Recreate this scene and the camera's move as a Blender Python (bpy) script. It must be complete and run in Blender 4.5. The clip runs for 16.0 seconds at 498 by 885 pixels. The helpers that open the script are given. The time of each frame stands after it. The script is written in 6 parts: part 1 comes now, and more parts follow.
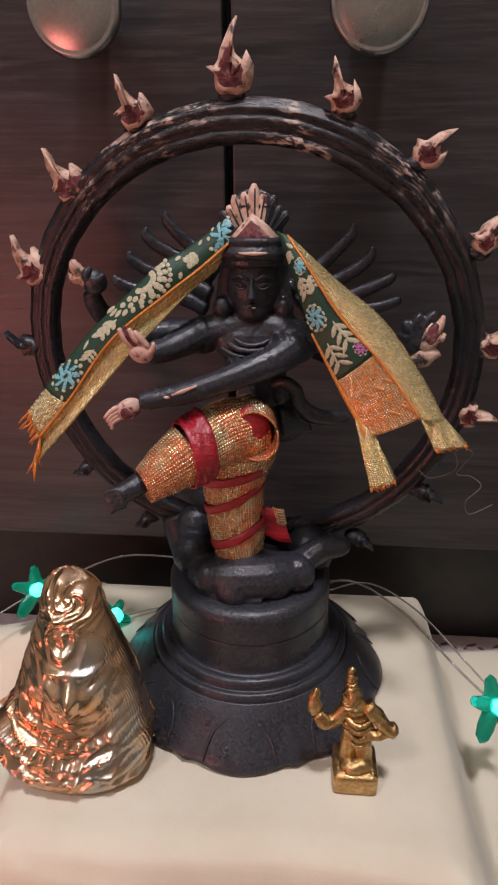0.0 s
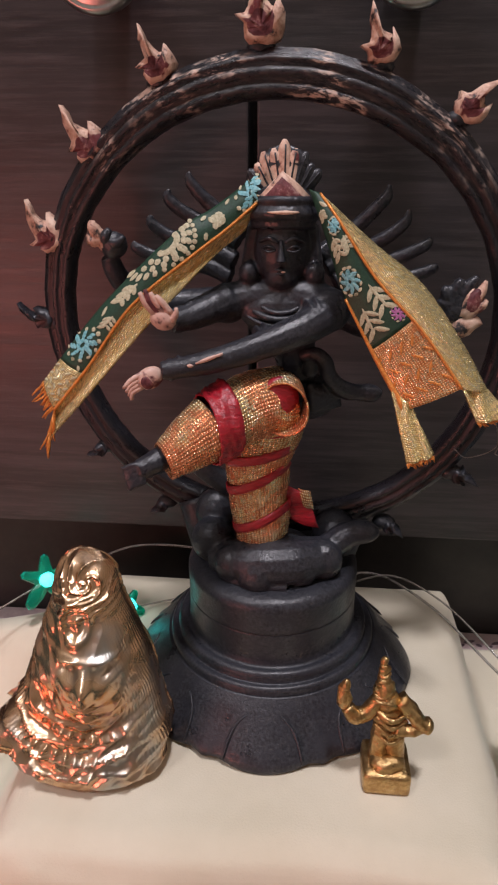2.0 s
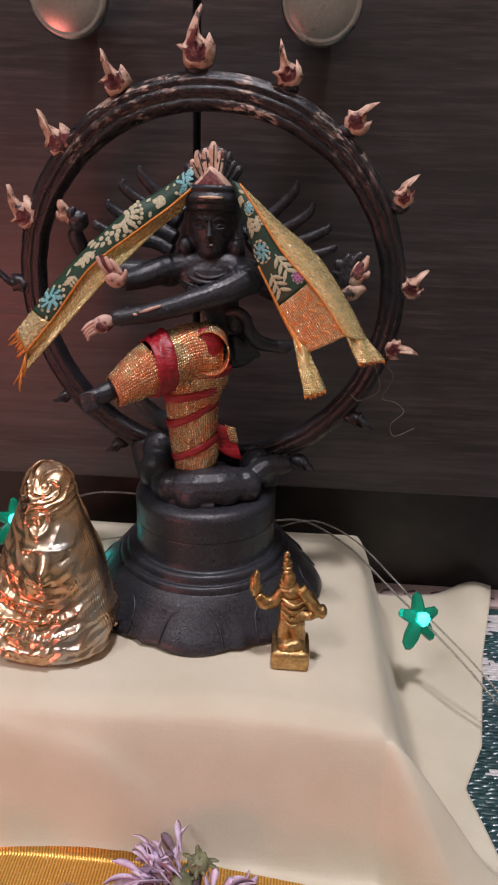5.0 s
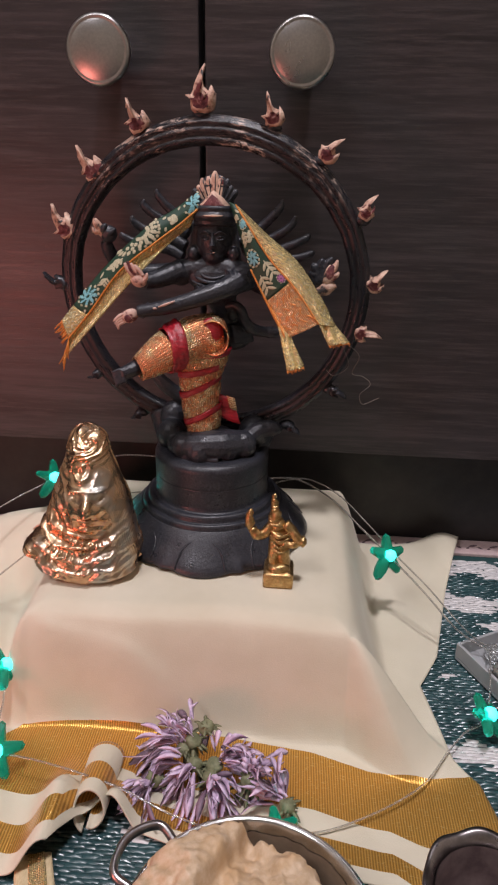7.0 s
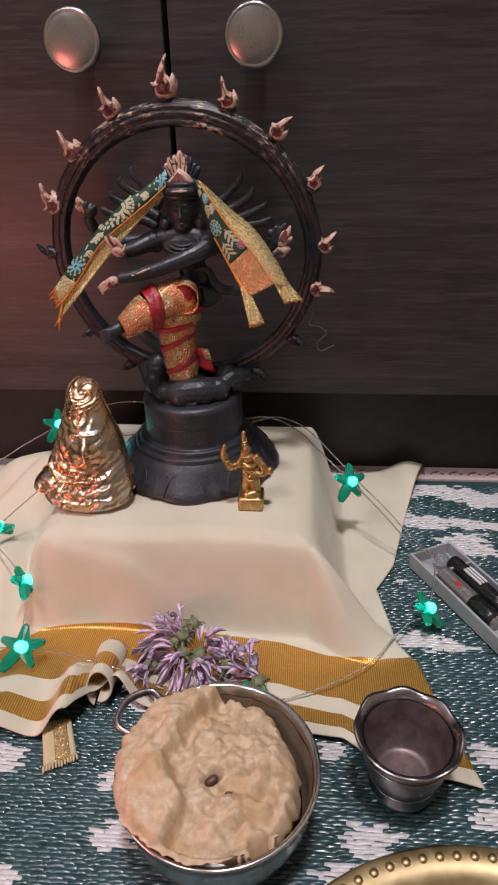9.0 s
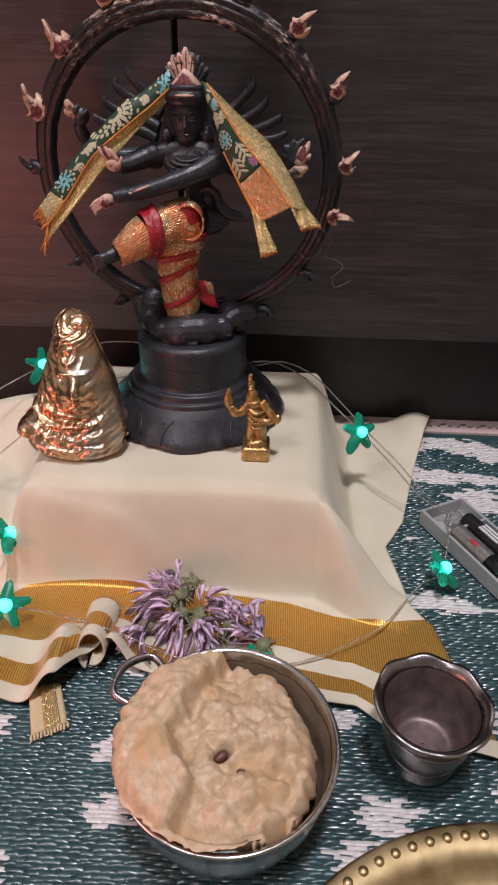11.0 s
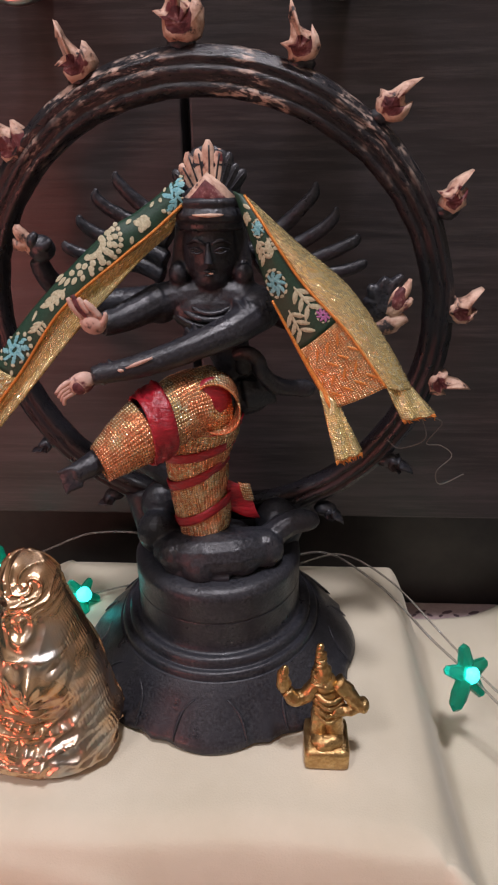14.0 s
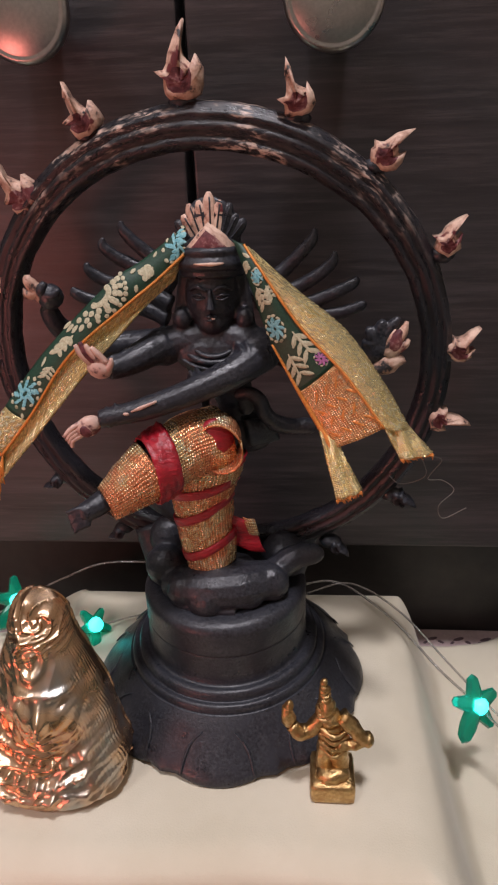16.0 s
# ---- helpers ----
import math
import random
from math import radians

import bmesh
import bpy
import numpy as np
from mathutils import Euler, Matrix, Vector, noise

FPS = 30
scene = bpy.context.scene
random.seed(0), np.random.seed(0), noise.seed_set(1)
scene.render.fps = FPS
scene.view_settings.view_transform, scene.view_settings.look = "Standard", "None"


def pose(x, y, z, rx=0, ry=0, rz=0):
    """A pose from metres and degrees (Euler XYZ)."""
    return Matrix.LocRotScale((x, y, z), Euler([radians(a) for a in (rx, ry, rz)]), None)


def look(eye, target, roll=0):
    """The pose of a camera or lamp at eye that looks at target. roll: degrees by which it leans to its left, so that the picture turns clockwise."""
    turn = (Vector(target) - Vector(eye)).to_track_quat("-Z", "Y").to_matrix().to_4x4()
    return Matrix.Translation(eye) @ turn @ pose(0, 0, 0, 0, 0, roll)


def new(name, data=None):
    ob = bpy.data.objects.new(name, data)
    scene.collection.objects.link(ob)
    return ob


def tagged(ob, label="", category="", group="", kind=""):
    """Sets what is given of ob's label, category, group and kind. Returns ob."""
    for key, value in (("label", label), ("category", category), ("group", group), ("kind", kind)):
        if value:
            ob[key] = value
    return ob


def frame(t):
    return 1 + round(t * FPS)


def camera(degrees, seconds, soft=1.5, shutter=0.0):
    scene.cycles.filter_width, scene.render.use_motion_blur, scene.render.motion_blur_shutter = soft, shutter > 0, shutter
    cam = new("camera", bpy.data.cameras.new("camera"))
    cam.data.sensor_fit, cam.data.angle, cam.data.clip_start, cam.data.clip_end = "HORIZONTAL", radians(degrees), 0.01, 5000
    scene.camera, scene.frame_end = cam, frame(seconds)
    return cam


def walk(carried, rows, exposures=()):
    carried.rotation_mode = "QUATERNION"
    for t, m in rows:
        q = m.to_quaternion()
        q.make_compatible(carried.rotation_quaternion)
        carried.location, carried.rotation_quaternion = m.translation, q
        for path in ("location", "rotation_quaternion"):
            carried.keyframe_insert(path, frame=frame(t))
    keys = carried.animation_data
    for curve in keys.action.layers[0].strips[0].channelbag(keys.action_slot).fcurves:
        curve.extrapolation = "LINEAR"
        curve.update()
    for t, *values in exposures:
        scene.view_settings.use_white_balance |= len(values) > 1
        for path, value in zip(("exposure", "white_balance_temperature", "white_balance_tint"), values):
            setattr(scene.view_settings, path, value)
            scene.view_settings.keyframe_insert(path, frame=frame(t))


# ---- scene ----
cam = camera(41.21, 16.0, soft=2.2)
# seconds, eye, target, roll
PATH = [
    (0, (0.0146, -0.1567, 0.25819), (-0.0579, 0.7466, -0.16466), -0.27),
    (0.5, (0.01905, -0.15617, 0.26379), (-0.05603, 0.74775, -0.15727), -0.78),
    (1, (0.0187, -0.15661, 0.26392), (-0.05979, 0.74766, -0.15577), -0.95),
    (1.5, (0.01366, -0.15824, 0.26037), (-0.07097, 0.74637, -0.15736), -0.80),
    (2, (0.00747, -0.14997, 0.24414), (-0.07318, 0.75676, -0.16978), -0.12),
    (2.5, (0.00732, -0.14612, 0.22619), (-0.07762, 0.76656, -0.17357), 0.39),
    (3, (0.01436, -0.15296, 0.22897), (-0.04937, 0.77211, -0.14543), 1.29),
    (3.5, (0.01454, -0.16019, 0.2288), (-0.03764, 0.76851, -0.13836), 1.84),
    (4, (0.0138, -0.18235, 0.22818), (-0.03622, 0.74572, -0.14085), 1.86),
    (4.5, (0.02188, -0.19454, 0.23331), (-0.02001, 0.73114, -0.14266), 1.92),
    (5, (0.02798, -0.20648, 0.23683), (-0.01447, 0.7156, -0.14784), 1.93),
    (5.2, (0.03092, -0.21228, 0.23955), (-0.01481, 0.70694, -0.15152), 1.90),
    (7.3, (0.04183, -0.27668, 0.25568), (-0.02181, 0.63016, -0.16095), 0.99),
    (7.5, (0.04412, -0.27979, 0.25512), (-0.02157, 0.62166, -0.17275), 0.66),
    (8, (0.04618, -0.29642, 0.26046), (-0.03006, 0.59455, -0.18717), -0.42),
    (8.5, (0.04993, -0.31323, 0.27247), (-0.02983, 0.56757, -0.19426), -1.18),
    (9, (0.0646, -0.31733, 0.2795), (-0.0113, 0.5522, -0.2085), -1.39),
    (9.2, (0.06542, -0.31723, 0.27643), (-0.00846, 0.54767, -0.22005), -1.50),
    (11.3, (0.04388, -0.27761, 0.25993), (0.00461, 0.55618, -0.29076), 1.06),
    (11.5, (0.04178, -0.26429, 0.26085), (0.00183, 0.56977, -0.28938), 1.14),
    (12, (0.04061, -0.22815, 0.26871), (0.00043, 0.61385, -0.26926), 1.37),
    (12.5, (0.03799, -0.19856, 0.27353), (-0.0044, 0.65815, -0.24051), 1.25),
    (13, (0.03382, -0.17205, 0.28173), (-0.01134, 0.69922, -0.20699), 0.61),
    (13.5, (0.02821, -0.15638, 0.27111), (-0.00975, 0.72379, -0.20202), 0.16),
    (14, (0.02043, -0.148, 0.2559), (-0.02529, 0.73554, -0.21021), -0.75),
    (14.5, (0.01691, -0.14404, 0.25136), (-0.03865, 0.74131, -0.21023), -1.52),
    (15, (0.01998, -0.14625, 0.26067), (-0.04624, 0.74204, -0.19381), -2.14),
    (15.5, (0.02042, -0.15052, 0.26375), (-0.05086, 0.74039, -0.1848), -2.28),
    (16, (0.02554, -0.14887, 0.26462), (-0.04823, 0.74357, -0.18047), -2.05),
]
walk(cam, [(t, look(eye, target, roll)) for t, eye, target, roll in PATH])

# ---- light ----
world = bpy.data.worlds.new("room_world")
scene.world = world
world.use_nodes = True
world.node_tree.nodes["Background"].inputs[0].default_value = (0.5, 0.45, 0.4, 1)
world.node_tree.nodes["Background"].inputs[1].default_value = 0.02
scene.view_settings.exposure = 0.0


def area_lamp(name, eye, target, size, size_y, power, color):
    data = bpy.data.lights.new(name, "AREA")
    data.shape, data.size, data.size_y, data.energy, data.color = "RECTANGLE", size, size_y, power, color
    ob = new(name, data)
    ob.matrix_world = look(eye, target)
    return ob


area_lamp("ceiling_lamp_light", (0.13, -0.36, 2.2), (0.02, 0.0, 0.1), 0.20, 0.20, 29, (0.975, 0.925, 1.0))
# invented soft fill from above left, added to lift the front faces
area_lamp("unseen_fill_light", (-0.95, -1.2, 2.3), (0, 0.0, 0.1), 0.5, 0.5, 17, (0.975, 0.925, 1.0))
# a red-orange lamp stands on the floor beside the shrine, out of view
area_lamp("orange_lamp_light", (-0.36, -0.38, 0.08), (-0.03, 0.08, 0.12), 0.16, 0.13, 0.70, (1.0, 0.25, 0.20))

# ---- helpers ----
rnd = random.Random(7)


def mm(*v):
    return Vector(v) / 1000.0


def nodes_of(name):
    m = bpy.data.materials.new(name)
    m.use_nodes = True
    return m, m.node_tree, m.node_tree.nodes["Principled BSDF"]


def node(nt, kind, **kw):
    n = nt.nodes.new(kind)
    for k, v in kw.items():
        n.inputs[k.replace("_", " ")].default_value = v
    return n


def ramp(nt, fac, stops):
    r = nt.nodes.new("ShaderNodeValToRGB")
    while len(r.color_ramp.elements) < len(stops):
        r.color_ramp.elements.new(0.5)
    for e, (p, c) in zip(r.color_ramp.elements, stops):
        e.position = p
        e.color = (*c, 1) if len(c) == 3 else c
    nt.links.new(fac, r.inputs[0])
    return r.outputs[0]


def noise_fac(nt, scale, detail=4, rough=0.6, stretch=None, vec="Object"):
    tc = nt.nodes.new("ShaderNodeTexCoord")
    n = node(nt, "ShaderNodeTexNoise", Scale=scale, Detail=detail, Roughness=rough)
    out = tc.outputs[vec]
    if stretch:
        mp = nt.nodes.new("ShaderNodeMapping")
        mp.inputs["Scale"].default_value = stretch
        nt.links.new(out, mp.inputs[0])
        out = mp.outputs[0]
    nt.links.new(out, n.inputs["Vector"])
    return n.outputs["Fac"]


def mix(nt, fac, a, b):
    m = nt.nodes.new("ShaderNodeMix")
    m.data_type = "RGBA"
    for sock, v in ((m.inputs[0], fac), (m.inputs[6], a), (m.inputs[7], b)):
        if isinstance(v, bpy.types.NodeSocket):
            nt.links.new(v, sock)
        else:
            sock.default_value = v if not isinstance(v, tuple) else (*v, 1)[:4]
    return m.outputs[2]


def bump(nt, bsdf, fac, strength, dist):
    b = node(nt, "ShaderNodeBump", Strength=strength, Distance=dist)
    nt.links.new(fac, b.inputs["Height"])
    nt.links.new(b.outputs[0], bsdf.inputs["Normal"])
    return b


def speckled(name, c1, c2, scale=400, rough=(0.4, 0.6), metal=0.0, bump_s=0.3, bump_d=0.0003, c3=None, big=60, spec=0.5, stretch=None):
    """Two-scale noise colour, noise roughness and fine relief."""
    m, nt, b = nodes_of(name)
    f1 = noise_fac(nt, scale, stretch=stretch)
    f2 = noise_fac(nt, big, 3)
    col = ramp(nt, f1, [(0.35, c1), (0.68, c2)])
    if c3:
        col = mix(nt, ramp(nt, f2, [(0.48, (0, 0, 0)), (0.66, (1, 1, 1))]), col, c3)
    nt.links.new(col, b.inputs["Base Color"])
    nt.links.new(ramp(nt, f2, [(0.3, (rough[0],) * 3), (0.7, (rough[1],) * 3)]), b.inputs["Roughness"])
    b.inputs["Metallic"].default_value = metal
    b.inputs["Specular IOR Level"].default_value = spec
    bump(nt, b, f1, bump_s, bump_d)
    return m


# ---- materials ----
def wood_material():
    m, nt, b = nodes_of("espresso_wood")
    g = noise_fac(nt, 22, 8, 0.66, stretch=(0.30, 1, 4.5))
    fine = noise_fac(nt, 150, 6, 0.72, stretch=(0.20, 1, 3.4))
    col = ramp(nt, g, [(0.25, (0.018, 0.0155, 0.0164)), (0.55, (0.040, 0.0335, 0.0350)), (0.78, (0.078, 0.064, 0.066))])
    nt.links.new(mix(nt, ramp(nt, fine, [(0.47, (0, 0, 0)), (0.70, (0.85,) * 3)]), col, (0.076, 0.063, 0.063)), b.inputs["Base Color"])
    nt.links.new(ramp(nt, fine, [(0.3, (0.30,) * 3), (0.7, (0.46,) * 3)]), b.inputs["Roughness"])
    bump(nt, b, fine, 0.3, 0.0004)
    return m


WOOD = wood_material()
KICK = speckled("dark_kickboard", (0.012, 0.010, 0.010), (0.022, 0.018, 0.017), 90, (0.4, 0.55))
NICKEL = speckled("brushed_nickel", (0.40, 0.39, 0.38), (0.47, 0.455, 0.44), 900, (0.26, 0.34), 1.0, 0.12, 0.0001)
WALL = speckled("warm_wall_paint", (0.52, 0.46, 0.38), (0.56, 0.50, 0.42), 30, (0.7, 0.85))
CEIL = speckled("ceiling_paint", (0.72, 0.70, 0.66), (0.76, 0.74, 0.70), 30, (0.8, 0.9))
FLOOR = speckled("stone_floor", (0.20, 0.16, 0.13), (0.28, 0.24, 0.19), 12, (0.4, 0.6))
TEAL = speckled("teal_plastic_straw", (0.016, 0.044, 0.048), (0.042, 0.088, 0.094), 300, (0.18, 0.36), c3=(0.030, 0.078, 0.084), spec=0.7)
WHITE_STRAW = speckled("white_plastic_straw", (0.52, 0.50, 0.50), (0.66, 0.63, 0.62), 500, (0.3, 0.45), spec=0.6)
MAT_BACK = speckled("mat_ground", (0.012, 0.045, 0.046), (0.022, 0.07, 0.07), 600, (0.45, 0.6))
MAT_EDGE = speckled("mat_border_ribbon", (0.52, 0.38, 0.38), (0.62, 0.48, 0.46), 300, (0.5, 0.6))
MAT_MOTIF = speckled("mat_border_motif", (0.10, 0.06, 0.07), (0.16, 0.10, 0.11), 300, (0.5, 0.6))
BLACK = speckled("black_cast_resin", (0.010, 0.011, 0.015), (0.046, 0.047, 0.056), 1000, (0.25, 0.50), 0.0, 0.35, 0.0005, c3=(0.020, 0.021, 0.028), big=130, spec=0.5)
STEEL = speckled("stainless_steel", (0.50, 0.49, 0.48), (0.62, 0.60, 0.58), 300, (0.14, 0.26), 1.0, 0.08, 0.0001)
STEEL_DULL = speckled("tarnished_steel", (0.22, 0.20, 0.20), (0.38, 0.35, 0.35), 150, (0.24, 0.4), 1.0, 0.1, 0.0002)
BRASS = speckled("old_brass", (0.46, 0.29, 0.12), (0.68, 0.48, 0.23), 700, (0.26, 0.48), 1.0, 0.8, 0.0005, c3=(0.40, 0.23, 0.09), big=200)
PLATE = speckled("brass_plate_metal", (0.44, 0.33, 0.17), (0.56, 0.44, 0.25), 120, (0.36, 0.5), 1.0, 0.1, 0.0001)
GILT = speckled("gilded_silver", (0.62, 0.38, 0.23), (0.68, 0.49, 0.31), 60, (0.20, 0.34), 1.0, 0.25, 0.0004, c3=(0.46, 0.44, 0.40), big=44)
RED = speckled("red_satin", (0.22, 0.003, 0.012), (0.46, 0.010, 0.026), 700, (0.30, 0.5), 0.0, 0.7, 0.0006, c3=(0.32, 0.005, 0.018), big=240, spec=0.7, stretch=(0.5, 0.5, 1.6))
LEAF = speckled("cream_embroidery_thread", (0.40, 0.38, 0.24), (0.62, 0.60, 0.42), 1500, (0.5, 0.65), 0.0, 0.6, 0.0003)
TURQ = speckled("turquoise_thread", (0.10, 0.36, 0.42), (0.30, 0.58, 0.60), 1500, (0.35, 0.5), 0.0, 0.6, 0.0003)
PINK_THREAD = speckled("mauve_thread", (0.35, 0.10, 0.28), (0.5, 0.2, 0.4), 1500, (0.4, 0.5))
GREEN = speckled("dark_green_silk", (0.007, 0.034, 0.019), (0.016, 0.062, 0.034), 1800, (0.45, 0.6), 0.0, 0.3, 0.0002)
ORANGE_CORD = speckled("orange_zari_cord", (0.55, 0.17, 0.03), (0.80, 0.34, 0.08), 2000, (0.3, 0.45), 0.4, 0.6, 0.0004)
DOUGH = speckled("semolina_sweet", (0.50, 0.34, 0.20), (0.64, 0.48, 0.33), 330, (0.45, 0.7), 0.0, 0.5, 0.0006, c3=(0.54, 0.35, 0.19), big=60)
PETAL = speckled("lilac_petal", (0.58, 0.43, 0.60), (0.82, 0.66, 0.82), 300, (0.5, 0.65), 0.0, 0.3, 0.0002, c3=(0.46, 0.33, 0.48), big=110, stretch=(1, 1, 1))
SEPAL = speckled("olive_sepal", (0.13, 0.14, 0.07), (0.26, 0.26, 0.15), 300, (0.55, 0.7))
DRY = speckled("dry_petal", (0.16, 0.10, 0.14), (0.26, 0.18, 0.24), 300, (0.6, 0.7))
BATT_BLACK = speckled("battery_black_sleeve", (0.010, 0.010, 0.010), (0.018, 0.018, 0.018), 200, (0.2, 0.3))
BATT_SILVER = speckled("battery_silver_sleeve", (0.34, 0.33, 0.31), (0.44, 0.42, 0.40), 200, (0.2, 0.3), 0.7)
BATT_GOLD = speckled("battery_gold_band", (0.42, 0.33, 0.18), (0.5, 0.4, 0.24), 200, (0.25, 0.35), 0.7)
LABEL_RED = speckled("label_red", (0.45, 0.02, 0.03), (0.5, 0.03, 0.04), 200, (0.3, 0.4))
LABEL_WHITE = speckled("label_white", (0.6, 0.6, 0.6), (0.7, 0.7, 0.7), 200, (0.3, 0.4))
HAIR = speckled("loose_thread", (0.10, 0.09, 0.08), (0.16, 0.14, 0.12), 200, (0.5, 0.6))


def clear_material(name, color, rough, trans=1.0):
    m, nt, b = nodes_of(name)
    f = noise_fac(nt, 120)
    nt.links.new(ramp(nt, f, [(0.3, tuple(c * 0.9 for c in color)), (0.7, color)]), b.inputs["Base Color"])
    b.inputs["Roughness"].default_value = rough
    b.inputs["Transmission Weight"].default_value = trans
    b.inputs["IOR"].default_value = 1.45
    return m


WIRE = clear_material("clear_wire_sheath", (0.72, 0.70, 0.66), 0.10, 0.85)
CLEAR = clear_material("clear_plastic", (0.78, 0.80, 0.80), 0.16, 0.8)
FROST = clear_material("grey_plastic_tray", (0.55, 0.56, 0.57), 0.32, 0.3)
TASSEL = speckled("cream_cotton_fringe", (0.52, 0.40, 0.22), (0.66, 0.54, 0.34), 1200, (0.7, 0.85), stretch=(3, 0.4, 1))
RAISIN = speckled("brown_raisin", (0.06, 0.025, 0.015), (0.14, 0.06, 0.035), 600, (0.3, 0.5), 0.0, 0.6, 0.0005)
FILM = speckled("dull_food_film", (0.20, 0.145, 0.10), (0.32, 0.24, 0.17), 90, (0.3, 0.5), 0.0, 0.3, 0.0003)
CUP_INSIDE = speckled("dull_brown_inside", (0.13, 0.09, 0.09), (0.24, 0.18, 0.17), 140, (0.34, 0.5), 0.5, 0.2, 0.0002)
STAR = clear_material("green_star_plastic", (0.010, 0.33, 0.20), 0.14, 0.45)


def led_material():
    m, nt, b = nodes_of("cyan_led")
    b.inputs["Base Color"].default_value = (0.2, 0.8, 0.8, 1)
    b.inputs["Emission Color"].default_value = (0.03, 0.80, 0.80, 1)
    b.inputs["Emission Strength"].default_value = 4.5
    return m


LED = led_material()


def peel_material():
    """Cream and flesh paint flaking off black, with wine-red patches."""
    m, nt, b = nodes_of("flaking_cream_paint")
    f1, f2, f3 = noise_fac(nt, 230, 5, 0.65), noise_fac(nt, 120, 3), noise_fac(nt, 700, 3)
    col = ramp(nt, f1, [(0.37, (0.03, 0.026, 0.028)), (0.44, (0.50, 0.29, 0.21)), (0.60, (0.74, 0.52, 0.40))])
    col = mix(nt, ramp(nt, f2, [(0.60, (0, 0, 0)), (0.64, (1, 1, 1))]), col, (0.15, 0.030, 0.034))
    nt.links.new(col, b.inputs["Base Color"])
    b.inputs["Roughness"].default_value = 0.55
    bump(nt, b, f3, 0.5, 0.0005)
    return m


PEEL = peel_material()


def hand_material():
    m, nt, b = nodes_of("flesh_paint")
    f1, f2 = noise_fac(nt, 260, 4), noise_fac(nt, 150, 3)
    col = ramp(nt, f1, [(0.30, (0.10, 0.05, 0.05)), (0.40, (0.58, 0.36, 0.29)), (0.7, (0.74, 0.53, 0.44))])
    col = mix(nt, ramp(nt, f2, [(0.60, (0, 0, 0)), (0.66, (1, 1, 1))]), col, (0.10, 0.02, 0.035))
    nt.links.new(col, b.inputs["Base Color"])
    b.inputs["Roughness"].default_value = 0.5
    bump(nt, b, f1, 0.4, 0.0004)
    return m


FLESH = hand_material()


def wine_material():
    m, nt, b = nodes_of("wine_paint")
    f1, f2 = noise_fac(nt, 300, 4), noise_fac(nt, 900, 3)
    nt.links.new(ramp(nt, f1, [(0.38, (0.08, 0.016, 0.022)), (0.56, (0.20, 0.060, 0.066)), (0.70, (0.56, 0.36, 0.32))]), b.inputs["Base Color"])
    b.inputs["Roughness"].default_value = 0.6
    bump(nt, b, f2, 0.5, 0.0005)
    return m


WINE = wine_material()


def ring_material():
    """Black arch with rubbed cream paint that follows the ridges over its crown."""
    m, nt, b = nodes_of("rubbed_black_arch")
    f2 = noise_fac(nt, 38, 3)
    tc = nt.nodes.new("ShaderNodeTexCoord")
    sep = nt.nodes.new("ShaderNodeSeparateXYZ")
    nt.links.new(tc.outputs["Object"], sep.inputs[0])

    def calc(op, a, b=0.0):
        m_ = nt.nodes.new("ShaderNodeMath")
        m_.operation = op
        for sock, v in zip(m_.inputs, (a, b)):
            if isinstance(v, bpy.types.NodeSocket):
                nt.links.new(v, sock)
            else:
                sock.default_value = v
        return m_.outputs[0]

    dx_, dz_ = calc("ADD", sep.outputs[0], 0.0035), calc("ADD", sep.outputs[2], -0.1895)
    rad = calc("SQRT", calc("ADD", calc("MULTIPLY", dx_, dx_), calc("MULTIPLY", dz_, dz_)))
    cmb = nt.nodes.new("ShaderNodeCombineXYZ")
    nt.links.new(calc("MULTIPLY", calc("ARCTAN2", dz_, dx_), 0.030), cmb.inputs[0])
    nt.links.new(calc("MULTIPLY", rad, 1.3), cmb.inputs[1])
    nt.links.new(calc("MULTIPLY", sep.outputs[1], 1.2), cmb.inputs[2])
    nz = node(nt, "ShaderNodeTexNoise", Scale=420, Detail=6, Roughness=0.68)
    nt.links.new(cmb.outputs[0], nz.inputs["Vector"])
    f1 = nz.outputs["Fac"]
    up = node(nt, "ShaderNodeMapRange", From_Min=0.222, From_Max=0.255)
    nt.links.new(sep.outputs[2], up.inputs[0])
    mul = nt.nodes.new("ShaderNodeMath")
    mul.operation = "MULTIPLY"
    nt.links.new(up.outputs[0], mul.inputs[0])
    nt.links.new(ramp(nt, f1, [(0.52, (0, 0, 0)), (0.56, (0.65,) * 3), (0.61, (1, 1, 1))]), mul.inputs[1])
    patch = ramp(nt, noise_fac(nt, 62, 3, 0.7), [(0.47, (0.04,) * 3), (0.60, (1, 1, 1))])
    gate = calc("MULTIPLY", mul.outputs[0], patch)
    base = ramp(nt, f2, [(0.35, (0.009, 0.009, 0.012)), (0.6, (0.017, 0.016, 0.020)), (0.8, (0.036, 0.024, 0.026))])
    nt.links.new(mix(nt, gate, base, (0.66, 0.50, 0.41)), b.inputs["Base Color"])
    nt.links.new(ramp(nt, f1, [(0.3, (0.20,) * 3), (0.7, (0.42,) * 3)]), b.inputs["Roughness"])
    bump(nt, b, f1, 0.6, 0.0006)
    return m


ARCH = ring_material()


